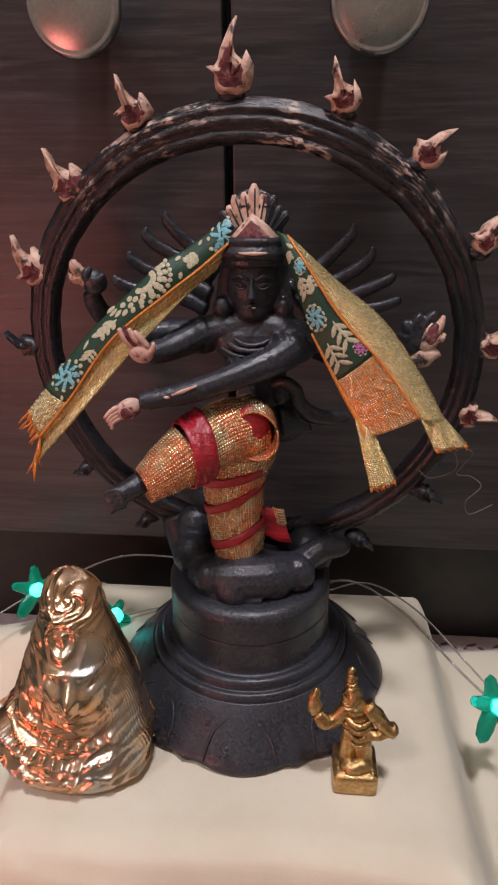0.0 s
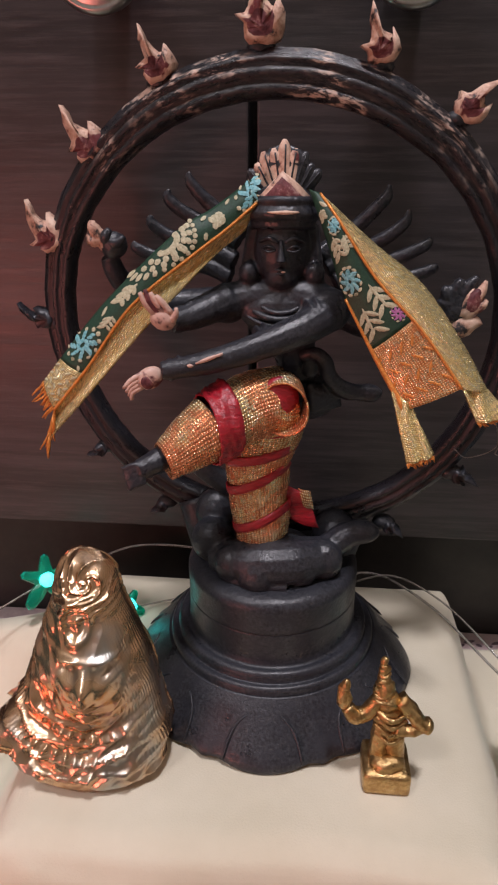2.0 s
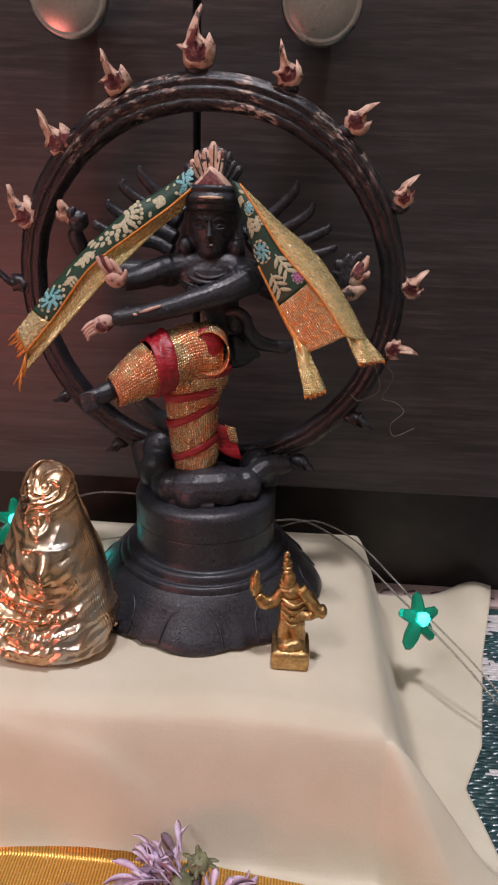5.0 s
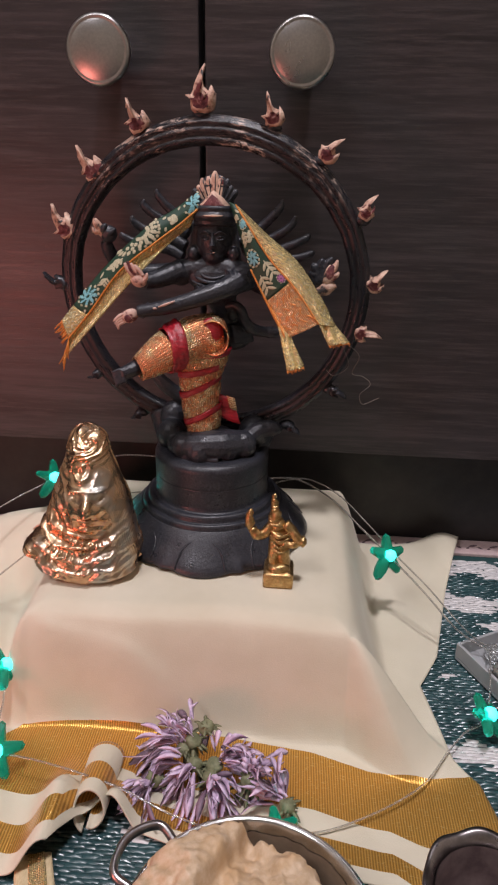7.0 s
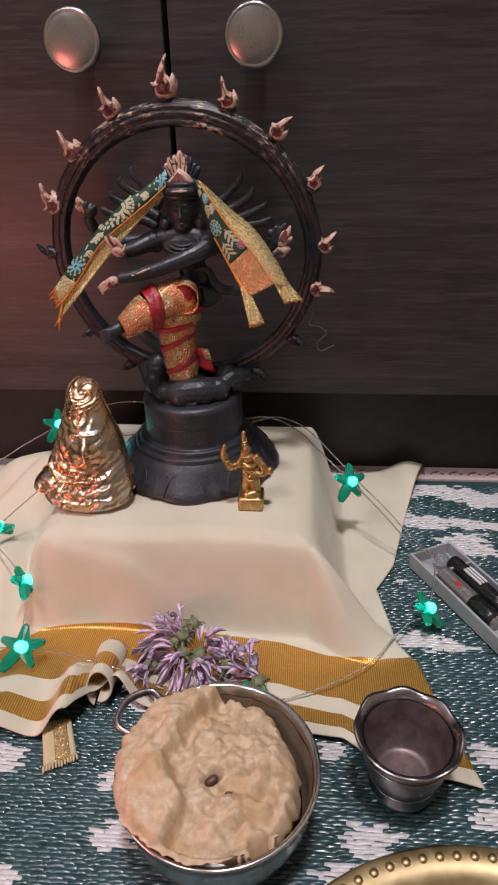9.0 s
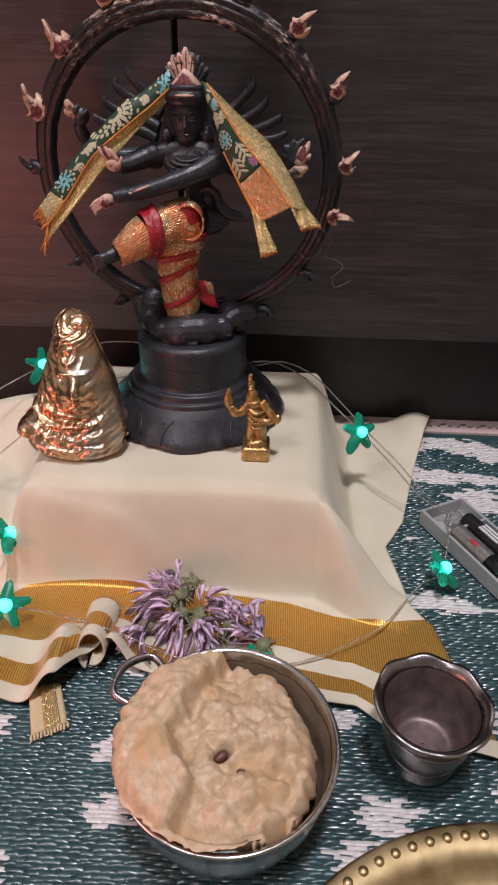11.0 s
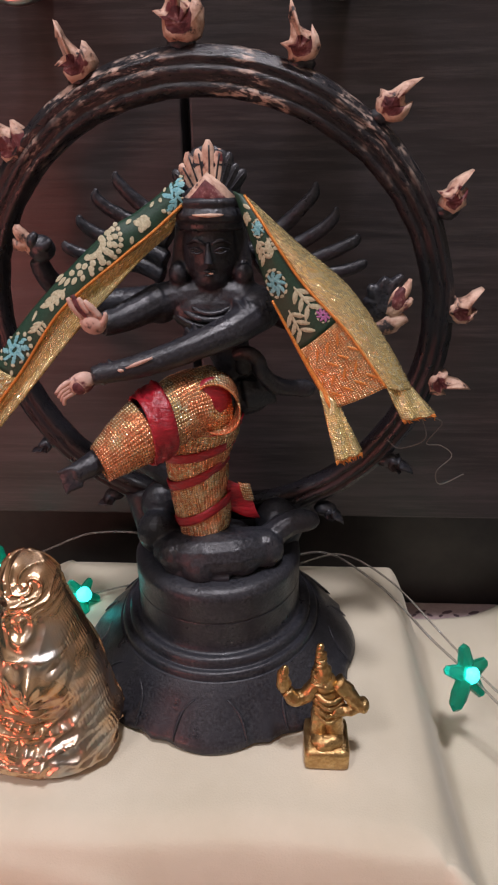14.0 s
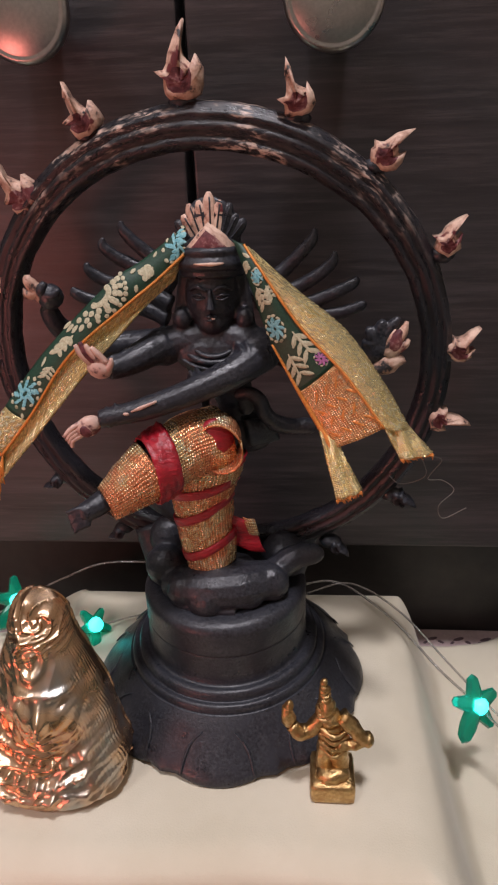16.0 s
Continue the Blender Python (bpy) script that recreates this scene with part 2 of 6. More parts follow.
def brocade(name, c_lo, c_hi, glitter, c_alt, pitch=0.00060, alt=0.5):
    """Metal-thread weave along the cloth's own threads, with glinting stitches and drifting tint."""
    m, nt, b = nodes_of(name)
    tc = nt.nodes.new("ShaderNodeTexCoord")
    waves = []
    for axis, per in (("X", pitch), ("Y", pitch * 1.25)):
        wv = node(nt, "ShaderNodeTexWave", Scale=0.314 / per, Distortion=2.2, Detail=2.0, Detail_Scale=1.5)
        wv.bands_direction = axis
        nt.links.new(tc.outputs["UV"], wv.inputs["Vector"])
        waves.append(wv.outputs["Fac"])
    mul = nt.nodes.new("ShaderNodeMath")
    mul.operation = "MULTIPLY"
    nt.links.new(waves[0], mul.inputs[0])
    nt.links.new(waves[1], mul.inputs[1])
    cell = node(nt, "ShaderNodeTexVoronoi", Scale=1.0 / (pitch * 1.6))
    nt.links.new(tc.outputs["UV"], cell.inputs["Vector"])
    bw = nt.nodes.new("ShaderNodeRGBToBW")
    nt.links.new(cell.outputs["Color"], bw.inputs[0])
    add = nt.nodes.new("ShaderNodeMath")
    add.operation = "MULTIPLY_ADD"
    add.inputs[1].default_value = 0.85
    nt.links.new(bw.outputs[0], add.inputs[0])
    nt.links.new(mul.outputs[0], add.inputs[2])
    col = ramp(nt, add.outputs[0], [(0.25, c_lo), (0.62, c_hi), (1.0, glitter)])
    tint = noise_fac(nt, 95, 3)
    fac = ramp(nt, tint, [(alt - 0.06, (0, 0, 0)), (alt + 0.08, (0.75,) * 3)])
    nt.links.new(mix(nt, fac, col, mix(nt, bw.outputs[0], tuple(c * 0.55 for c in c_alt), c_alt)), b.inputs["Base Color"])
    b.inputs["Metallic"].default_value = 0.70
    nt.links.new(ramp(nt, bw.outputs[0], [(0.3, (0.42,) * 3), (0.7, (0.20,) * 3)]), b.inputs["Roughness"])
    bump(nt, b, add.outputs[0], 0.75, 0.0005)
    return m


GOLD_CLOTH = brocade("gold_zari_cloth", (0.46, 0.32, 0.09), (0.86, 0.66, 0.28), (0.98, 0.90, 0.58), (0.88, 0.72, 0.36))
WRAP_GOLD = brocade("gold_glitter_ribbon", (0.30, 0.11, 0.04), (0.78, 0.54, 0.22), (1.0, 0.92, 0.66), (0.90, 0.28, 0.12), 0.00085, 0.49)
ORANGE_CLOTH = brocade("orange_zari_cloth", (0.46, 0.15, 0.04), (0.80, 0.36, 0.13), (0.97, 0.76, 0.48), (0.80, 0.62, 0.34), 0.0006, 0.56)


def cloth_material():
    """Cream cotton; the woven gold borders follow the hem (v in centimetres from it)."""
    m, nt, b = nodes_of("cream_cotton_gold_border")
    tc = nt.nodes.new("ShaderNodeTexCoord")
    sep = nt.nodes.new("ShaderNodeSeparateXYZ")
    nt.links.new(tc.outputs["UV"], sep.inputs[0])
    f1, f2 = noise_fac(nt, 22, 4), noise_fac(nt, 1500, 2)
    cream = ramp(nt, f1, [(0.3, (0.60, 0.54, 0.41)), (0.7, (0.68, 0.62, 0.49))])
    k = 0.1
    stops = [(0.0, (0, 0, 0)), (0.7 * k, (1, 1, 1)), (1.7 * k, (0, 0, 0)), (2.9 * k, (1, 1, 1)), (6.3 * k, (0, 0, 0))]
    r = nt.nodes.new("ShaderNodeValToRGB")
    r.color_ramp.interpolation = "CONSTANT"
    while len(r.color_ramp.elements) < len(stops):
        r.color_ramp.elements.new(0.5)
    for e, (p, c) in zip(r.color_ramp.elements, stops):
        e.position, e.color = p, (*c, 1)
    nt.links.new(sep.outputs[1], r.inputs[0])
    wv = node(nt, "ShaderNodeTexWave", Scale=1.0, Distortion=0.1)
    wv.bands_direction = "X"
    mp = nt.nodes.new("ShaderNodeMapping")
    mp.inputs["Scale"].default_value = (28, 2, 1)
    nt.links.new(tc.outputs["UV"], mp.inputs[0])
    nt.links.new(mp.outputs[0], wv.inputs["Vector"])
    gold = ramp(nt, wv.outputs["Fac"], [(0.15, (0.46, 0.225, 0.036)), (0.8, (0.76, 0.43, 0.10))])
    # glints of the gold thread, painted into its colour by fine noise
    painted_glint = noise_fac(nt, 900, 2, 0.5, stretch=(0.5, 2.0, 1))
    gold = mix(nt, ramp(nt, painted_glint, [(0.60, (0, 0, 0)), (0.70, (0.5,) * 3)]), gold, (0.90, 0.66, 0.26))
    nt.links.new(mix(nt, r.outputs[0], cream, gold), b.inputs["Base Color"])
    met = nt.nodes.new("ShaderNodeMath")
    met.operation = "MULTIPLY"
    met.inputs[1].default_value = 0.70
    nt.links.new(r.outputs[0], met.inputs[0])
    nt.links.new(met.outputs[0], b.inputs["Metallic"])
    ro = nt.nodes.new("ShaderNodeMath")
    ro.operation = "MULTIPLY_ADD"
    ro.inputs[1].default_value, ro.inputs[2].default_value = -0.50, 0.85
    nt.links.new(r.outputs[0], ro.inputs[0])
    nt.links.new(ro.outputs[0], b.inputs["Roughness"])
    b.inputs["Sheen Weight"].default_value = 0.15
    relief = mix(nt, r.outputs[0], f2, wv.outputs["Fac"])
    bump(nt, b, relief, 0.35, 0.0003)
    return m


CLOTH = cloth_material()

# ---- mesh builders ----


def part(name, bm, material, parent=None, label="", smooth=True):
    """Links a bmesh as one mesh object, under a parent where one is given."""
    me = bpy.data.meshes.new(name)
    bmesh.ops.recalc_face_normals(bm, faces=bm.faces)
    if smooth:
        for f in bm.faces:
            f.smooth = True
    bm.to_mesh(me)
    bm.free()
    for m in material if isinstance(material, (list, tuple)) else [material]:
        me.materials.append(m)
    ob = new(name, me)
    if parent:
        ob.parent = parent
    if label:
        tagged(ob, label)
    return ob


def empty(name, label, category, group=""):
    return tagged(new(name), label, category, group)


def spline(pts, n):
    """n points of a smooth curve through pts."""
    pts = [np.array(p, float) for p in pts]
    ext = [2 * pts[0] - pts[1], *pts, 2 * pts[-1] - pts[-2]]
    out = []
    for s in np.linspace(0, len(pts) - 1, n):
        i = min(int(s), len(pts) - 2)
        t, (a, b, c, d) = s - i, ext[i : i + 4]
        out.append(0.5 * (2 * b + (c - a) * t + (2 * a - 5 * b + 4 * c - d) * t * t + (3 * b - a - 3 * c + d) * t**3))
    return np.array(out)


def tube(bm, pts, radii, seg=10, n=None, flat=(1, 1, 1), mat=0, cap=True):
    """A tapered tube through pts; flat squeezes it round each centre."""
    n = n or max(4, 5 * len(pts))
    c = spline(pts, n)
    r = np.interp(np.linspace(0, 1, n), np.linspace(0, 1, len(radii)), radii)
    rings, side = [], None
    for i in range(n):
        t = Vector(c[min(i + 1, n - 1)] - c[max(i - 1, 0)]).normalized()
        if side is None:
            side = t.orthogonal().normalized()
        side = (side - t * side.dot(t)).normalized()
        up = t.cross(side)
        ring = []
        for k in range(seg):
            a = 2 * math.pi * k / seg
            off = (side * math.cos(a) + up * math.sin(a)) * r[i]
            ring.append(bm.verts.new(Vector(c[i]) + Vector((off.x * flat[0], off.y * flat[1], off.z * flat[2]))))
        rings.append(ring)
    faces = []
    for a, b in zip(rings, rings[1:]):
        for k in range(seg):
            faces.append(bm.faces.new((a[k], a[(k + 1) % seg], b[(k + 1) % seg], b[k])))
    if cap:
        faces += [bm.faces.new(rings[0][::-1]), bm.faces.new(rings[-1])]
    for f in faces:
        f.material_index = mat
    return rings


def blob(bm, centre, radii, turn=(0, 0, 0), seg=14, mat=0, rough=0.0):
    m = Matrix.LocRotScale(Vector(centre), Euler([radians(a) for a in turn]), Vector(radii))
    r = bmesh.ops.create_uvsphere(bm, u_segments=seg, v_segments=max(6, seg * 2 // 3), radius=1, matrix=m)
    for v in r["verts"]:
        if rough:
            v.co += Vector(noise.noise_vector(v.co * 300)) * rough
        for f in v.link_faces:
            f.material_index = mat


def lathe(bm, profile, centre, seg=48, mat=0, wave=None):
    """Turns (radius, z) rows round an upright axis; wave(a, i) scales the radius and lifts."""
    rings = []
    for i, (r, z) in enumerate(profile):
        ring = []
        for k in range(seg):
            a = 2 * math.pi * k / seg
            s, dz = wave(a, i) if wave else (1, 0)
            ring.append(bm.verts.new((centre[0] + r * s * math.cos(a), centre[1] + r * s * math.sin(a), centre[2] + z + dz)))
        rings.append(ring)
    for a, b in zip(rings, rings[1:]):
        for k in range(seg):
            bm.faces.new((a[k], a[(k + 1) % seg], b[(k + 1) % seg], b[k])).material_index = mat
    return rings


def box(bm, lo, hi, bevel=0.0, turn=None, mat=0):
    lo, hi = Vector(lo), Vector(hi)
    m = Matrix.LocRotScale((lo + hi) / 2, None, hi - lo)
    r = bmesh.ops.create_cube(bm, size=1, matrix=(turn @ m) if turn else m)
    for v in r["verts"]:
        for f in v.link_faces:
            f.material_index = mat
    if bevel:
        edges = list({e for v in r["verts"] for e in v.link_edges})
        res = bmesh.ops.bevel(bm, geom=edges, offset=bevel, segments=2, affect="EDGES", profile=0.6)
        for f in res["faces"]:
            f.material_index = mat


def sheet(bm, grid, mat=0):
    """A quad sheet from a grid of points; its UV map runs in metres along the rows and columns."""
    uv = bm.loops.layers.uv.verify()
    rows = [[bm.verts.new(p) for p in row] for row in grid]
    mj, mi = len(rows[0]) // 2, len(rows) // 2
    us, vs = [0.0], [0.0]
    for i in range(len(rows) - 1):
        us.append(us[-1] + (rows[i + 1][mj].co - rows[i][mj].co).length)
    for j in range(len(rows[0]) - 1):
        vs.append(vs[-1] + (rows[mi][j + 1].co - rows[mi][j].co).length)
    for i in range(len(rows) - 1):
        for j in range(len(rows[0]) - 1):
            f = bm.faces.new((rows[i][j], rows[i][j + 1], rows[i + 1][j + 1], rows[i + 1][j]))
            f.material_index = mat
            for lp, (a, b) in zip(f.loops, ((i, j), (i, j + 1), (i + 1, j + 1), (i + 1, j))):
                lp[uv].uv = (us[a], vs[b])
    return rows


def thicken(ob, t):
    md = ob.modifiers.new("thickness", "SOLIDIFY")
    md.thickness, md.offset = t, 0
    return ob


# ---- the room: unseen walls and ceiling added to close it and bounce light ----
def setting(name, lo, hi, material, label):
    bm = bmesh.new()
    box(bm, lo, hi)
    return tagged(part(name, bm, material, smooth=False), label, name.split("_")[0], kind="structure")


setting("floor", (-1.6, -2.4, -0.08), (1.6, 0.72, -0.004), FLOOR, "plain brown stone floor under the mat")
setting("wall_north", (-1.6, 0.60, -0.004), (1.6, 0.72, 2.5), WALL, "warm beige painted wall behind the cabinet, unseen, added to close the room")
setting("wall_south", (-1.6, -2.4, -0.004), (1.6, -2.28, 2.5), WALL, "warm beige painted wall, unseen, added to bounce light")
setting("wall_west", (-1.72, -2.4, -0.004), (-1.6, 0.72, 2.5), WALL, "warm beige painted wall, unseen, added to bounce light")
setting("wall_east", (1.6, -2.4, -0.004), (1.72, 0.72, 2.5), WALL, "warm beige painted wall, unseen, added to bounce light")
setting("ceiling", (-1.72, -2.4, 2.5), (1.72, 0.72, 2.6), CEIL, "off-white painted ceiling, unseen, added to bounce light")

# ---- cabinet ----
GAP_X, DOOR_Y, DOOR_Z = -0.0145, 0.115, 0.078


def knob(parent, x, z):
    bm = bmesh.new()
    prof = [(0.0065, 0.0), (0.0060, 0.009), (0.0080, 0.013), (0.0136, 0.0158), (0.0153, 0.0180), (0.0158, 0.0205), (0.0156, 0.0222), (0.0148, 0.0232), (0.0140, 0.0234), (0.0136, 0.0231), (0.0130, 0.0233), (0.0100, 0.0241), (0.0060, 0.0246), (0.00003, 0.0248)]
    lathe(bm, prof, (0, 0, 0), 40)
    bmesh.ops.transform(bm, matrix=Matrix.Translation((x, DOOR_Y, z)) @ Matrix.Rotation(radians(90), 4, "X"), verts=bm.verts)
    return part("knob", bm, NICKEL, parent, "round brushed nickel knob")


def cabinet():
    cab = empty("cabinet", "dark espresso wood-grain cabinet with two closed doors on the floor", "cabinet")
    bm = bmesh.new()
    box(bm, (-0.62, DOOR_Y + 0.021, DOOR_Z - 0.004), (0.60, 0.598, 0.74))
    part("body", bm, WOOD, cab, smooth=False)
    bm = bmesh.new()
    box(bm, (-0.62, DOOR_Y + 0.030, -0.003), (0.60, DOOR_Y + 0.048, DOOR_Z - 0.006))
    part("kickboard", bm, KICK, cab, "recessed blackish kickboard", smooth=False)
    for x0, x1, kx in ((-0.60, GAP_X - 0.0016, -0.0622), (GAP_X + 0.0016, 0.59, 0.0365)):
        bm = bmesh.new()
        box(bm, (x0, DOOR_Y, DOOR_Z), (x1, DOOR_Y + 0.018, 0.72), 0.0009)
        door = part("door", bm, WOOD, cab, smooth=False)
        knob(door, kx, 0.2964)
    return cab


cabinet()


# ---- floor mat ----
def mat_white(x, y):
    """Whether the woven pattern shows white straw at a place."""
    n = noise.noise(Vector((x * 16, y * 60, 3.1)))
    blot = noise.noise(Vector((x * 30, y * 30, 8.7)))
    if y > 0.035 and x > 0.10:
        return n + 0.3 * blot > -0.04 + (0.14 if y < 0.075 else 0.0)
    if x > 0.11 and y > -0.12:
        return n > 0.30
    for bx, by, r in ((-0.016, -0.134, 0.0085), (-0.012, -0.090, 0.008), (-0.072, -0.126, 0.010), (0.095, -0.155, 0.009), (0.084, -0.114, 0.008), (0.082, -0.172, 0.008), (0.118, -0.172, 0.009), (-0.010, -0.158, 0.009), (-0.052, -0.182, 0.009), (-0.100, -0.160, 0.010), (0.150, -0.140, 0.009)):
        if math.hypot(x - bx, (y - by) * 1.15) < r * (1 + 0.35 * blot + 0.25 * n):
            return True
    return n > 0.52


def floor_mat():
    mat = empty("floor_mat", "teal and white woven plastic straw mat on the floor", "mat")
    bm = bmesh.new()
    box(bm, (-0.75, -0.95, -0.004), (0.75, 0.1445, -0.0014))
    part("backing", bm, MAT_BACK, mat, smooth=False)
    verts, faces, mats = [], [], []
    pitch_y, pitch_x = 0.0019, 0.0062
    for j in range(int(0.385 / pitch_y)):
        y = -0.262 + j * pitch_y
        for i in range(int(0.50 / pitch_x)):
            x = -0.22 + i * pitch_x + (pitch_x / 2 if j % 2 else 0) + rnd.uniform(-0.0012, 0.0012)
            jit = rnd.uniform(-0.0004, 0.0004)
            w, h, l = pitch_y * rnd.uniform(0.44, 0.58), 0.00075 * rnd.uniform(0.5, 1.3), pitch_x * rnd.uniform(0.52, 0.72)
            sk = rnd.uniform(-0.0003, 0.0003)
            b = len(verts)
            for fx, fh in ((-1, 0.0), (-0.55, 0.85), (0.0, 1.0), (0.55, 0.85), (1, 0.0)):
                for fy in (-1, -0.45, 0.45, 1):
                    verts.append((x + fx * l, y + jit + fy * w + sk * fx, -0.0012 + h * fh * (1.0 if abs(fy) < 0.9 else 0.25)))
            white = mat_white(x + rnd.gauss(0, 0.0022), y + rnd.gauss(0, 0.0012))
            for a in range(4):
                for c in range(3):
                    p = b + a * 4 + c
                    faces.append((p, p + 4, p + 5, p + 1))
                    mats.append(1 if white else 0)
    me = bpy.data.meshes.new("straw_weave")
    me.from_pydata(verts, [], faces)
    me.materials.append(TEAL)
    me.materials.append(WHITE_STRAW)
    me.polygons.foreach_set("material_index", mats)
    me.polygons.foreach_set("use_smooth", [True] * len(faces))
    ob = tagged(new("straw_weave", me), kind="stuff")
    ob.parent = mat
    bm = bmesh.new()
    box(bm, (-0.75, 0.1265, -0.0014), (0.75, 0.1440, 0.0012), 0.0006)
    border = part("border", bm, MAT_EDGE, mat, "pale pink ribbon border with dark motifs", smooth=False)
    bm = bmesh.new()
    x = 0.085
    while x < 0.26:
        for dx, dy, rx, ry, a in ((0, 0.1365, 0.0035, 0.0012, 20), (0.0045, 0.134, 0.0018, 0.0010, -30), (-0.004, 0.1335, 0.0016, 0.0009, 40)):
            blob(bm, (x + dx, dy, 0.0012), (rx, ry, 0.0004), (0, 0, a), 8)
        x += 0.0145
    part("motif", bm, MAT_MOTIF, border)
    return mat


floor_mat()

# ---- draped cloth over its block ----
BX0, BX1, BY0, BY1, TOP = -0.079, 0.074, -0.034, 0.106, 0.058


def plinth_block():
    bm = bmesh.new()
    box(bm, (BX0 + 0.010, BY0 + 0.017, 0.0), (BX1 - 0.012, BY1 - 0.010, TOP - 0.0035), 0.005)
    tagged(part("wooden_block", bm, WOOD), "dark wooden block hidden under the cream cloth", "block")


plinth_block()


def lerp_table(x, table):
    xs, ys = zip(*table)
    return float(np.interp(x, xs, ys))


FRONT = [(-0.24, -0.122), (-0.10, -0.119), (-0.080, -0.116), (-0.056, -0.117), (-0.044, -0.111), (-0.038, -0.096), (-0.031, -0.087), (-0.015, -0.096), (0.03, -0.104), (0.072, -0.108), (0.088, -0.109), (0.10, -0.118), (0.125, -0.126), (0.15, -0.131)]
RIGHT = [(-0.135, 0.150), (-0.085, 0.136), (-0.060, 0.130), (-0.048, 0.120), (-0.004, 0.113), (0.02, 0.126), (0.08, 0.142), (0.14, 0.162)]


def cloth_height(x, y):
    by0 = BY0 + 0.0045 * noise.noise(Vector((x * 15, 0.4, 3.0))) + 0.0050
    bx1 = BX1 - 0.002 + 0.0030 * noise.noise(Vector((2.0, y * 16, 1.0)))
    dx, dy = max(BX0 - x, x - bx1, 0.0), max(by0 - y, y - BY1, 0.0)
    front, right, left = y < by0, x > bx1, x < BX0
    # how far the drape reaches out, by the direction from the block
    wf = 0.0180 if front else 0.016
    ws = 0.024 if right else lerp_table(y, [(-0.03, 0.020), (0.03, 0.034), (0.08, 0.060)])
    if dx > 0 and dy > 0:
        ang = math.degrees(math.atan2(dy, dx))
        if front and right:
            w = lerp_table(ang, [(0, 0.030), (22, 0.056), (45, 0.050), (70, 0.026), (90, wf)])
        elif front:
            w = lerp_table(ang, [(0, ws), (40, 0.026), (70, 0.021), (90, wf)])
        else:
            w = lerp_table(ang, [(0, ws), (45, 0.022), (90, wf)])
    else:
        w = wf if dy > 0 else ws
    if right and not front:
        w = 0.024 + 0.006 * math.exp(-(((y - BY0) / 0.03) ** 2))
    d = math.hypot(dx, dy) / w
    s = max(0.0, 1 - d)
    if d > 0:
        s = 0.76 * (0.5 - 0.5 * math.cos(math.pi * s)) + 0.24 * s * s
    else:
        s = 1.0
    z = TOP * s
    # rounded shoulder of the block
    edge = max(0.0, min(x - BX0, bx1 - x, y - by0, BY1 - y))
    if edge < 0.010:
        z -= 0.0030 * (1 - edge / 0.010) ** 2 * s
    # puffed lobe of loose cloth beside the block
    if left:
        z += 0.036 * math.exp(-(((x + 0.135) / 0.034) ** 2) - ((y - 0.082) / 0.030) ** 2)
        z += 0.020 * math.exp(-(((x + 0.118) / 0.020) ** 2) - ((y + 0.005) / 0.035) ** 2)
    fl = 1 - s if d > 0 else 0.0
    # tented fold from the front right corner, and hem folds on the floor
    if right and not front:
        q = (x - BX1) / 0.05
        line = -0.034 - 0.014 * q
        z += 0.012 * math.exp(-(((y - line) / 0.010) ** 2)) * max(0, 1 - q) * min(1, q * 4)
        z += 0.010 * math.exp(-(((x - 0.150) / 0.016) ** 2) - ((y - 0.118) / 0.030) ** 2)
    if front:
        z += 0.017 * math.exp(-(((x + 0.047) / 0.0085) ** 2)) * min(1, max(0, (-0.060 - y) / 0.028)) ** 1.5 * fl
        z += 0.013 * math.exp(-(((x + 0.024) / 0.0070) ** 2)) * min(1, max(0, (-0.066 - y) / 0.022)) ** 1.5 * fl
        z += 0.007 * math.exp(-(((x + 0.085) / 0.016) ** 2)) * min(1, max(0, (-0.060 - y) / 0.03)) * fl
    if front and not right:
        # slanting fold from the corner across the front
        q = (x + 0.072) * 0.11 + (y + 0.0325)
        z += 0.0085 * math.exp(-((q / 0.0034) ** 2)) * min(1.0, max(0.0, (x + 0.078) / 0.010)) * min(1.0, max(0.0, (0.02 - x) / 0.05)) * s * (1 - s) * 4
        z += 0.0045 * s * (1 - s) * 4 * noise.noise(Vector((x * 26 + y * 20, 1.7, 2.0)))
    n = noise.noise(Vector((x * 22, y * 22, 0.3)))
    n2 = noise.noise(Vector((x * 60, y * 34, 4.3)))
    z += (0.0040 * (n + 0.5) + 0.0010 * n2) * fl + 0.0006 * (n - 0.2) * (1 - fl)
    if front:
        z += 0.0050 * math.sin(math.pi * s) * noise.noise(Vector((x * 34 + y * 30, y * 18, 7.7)))
    return max(z, 0.0016) if d > 0 else min(z, TOP)


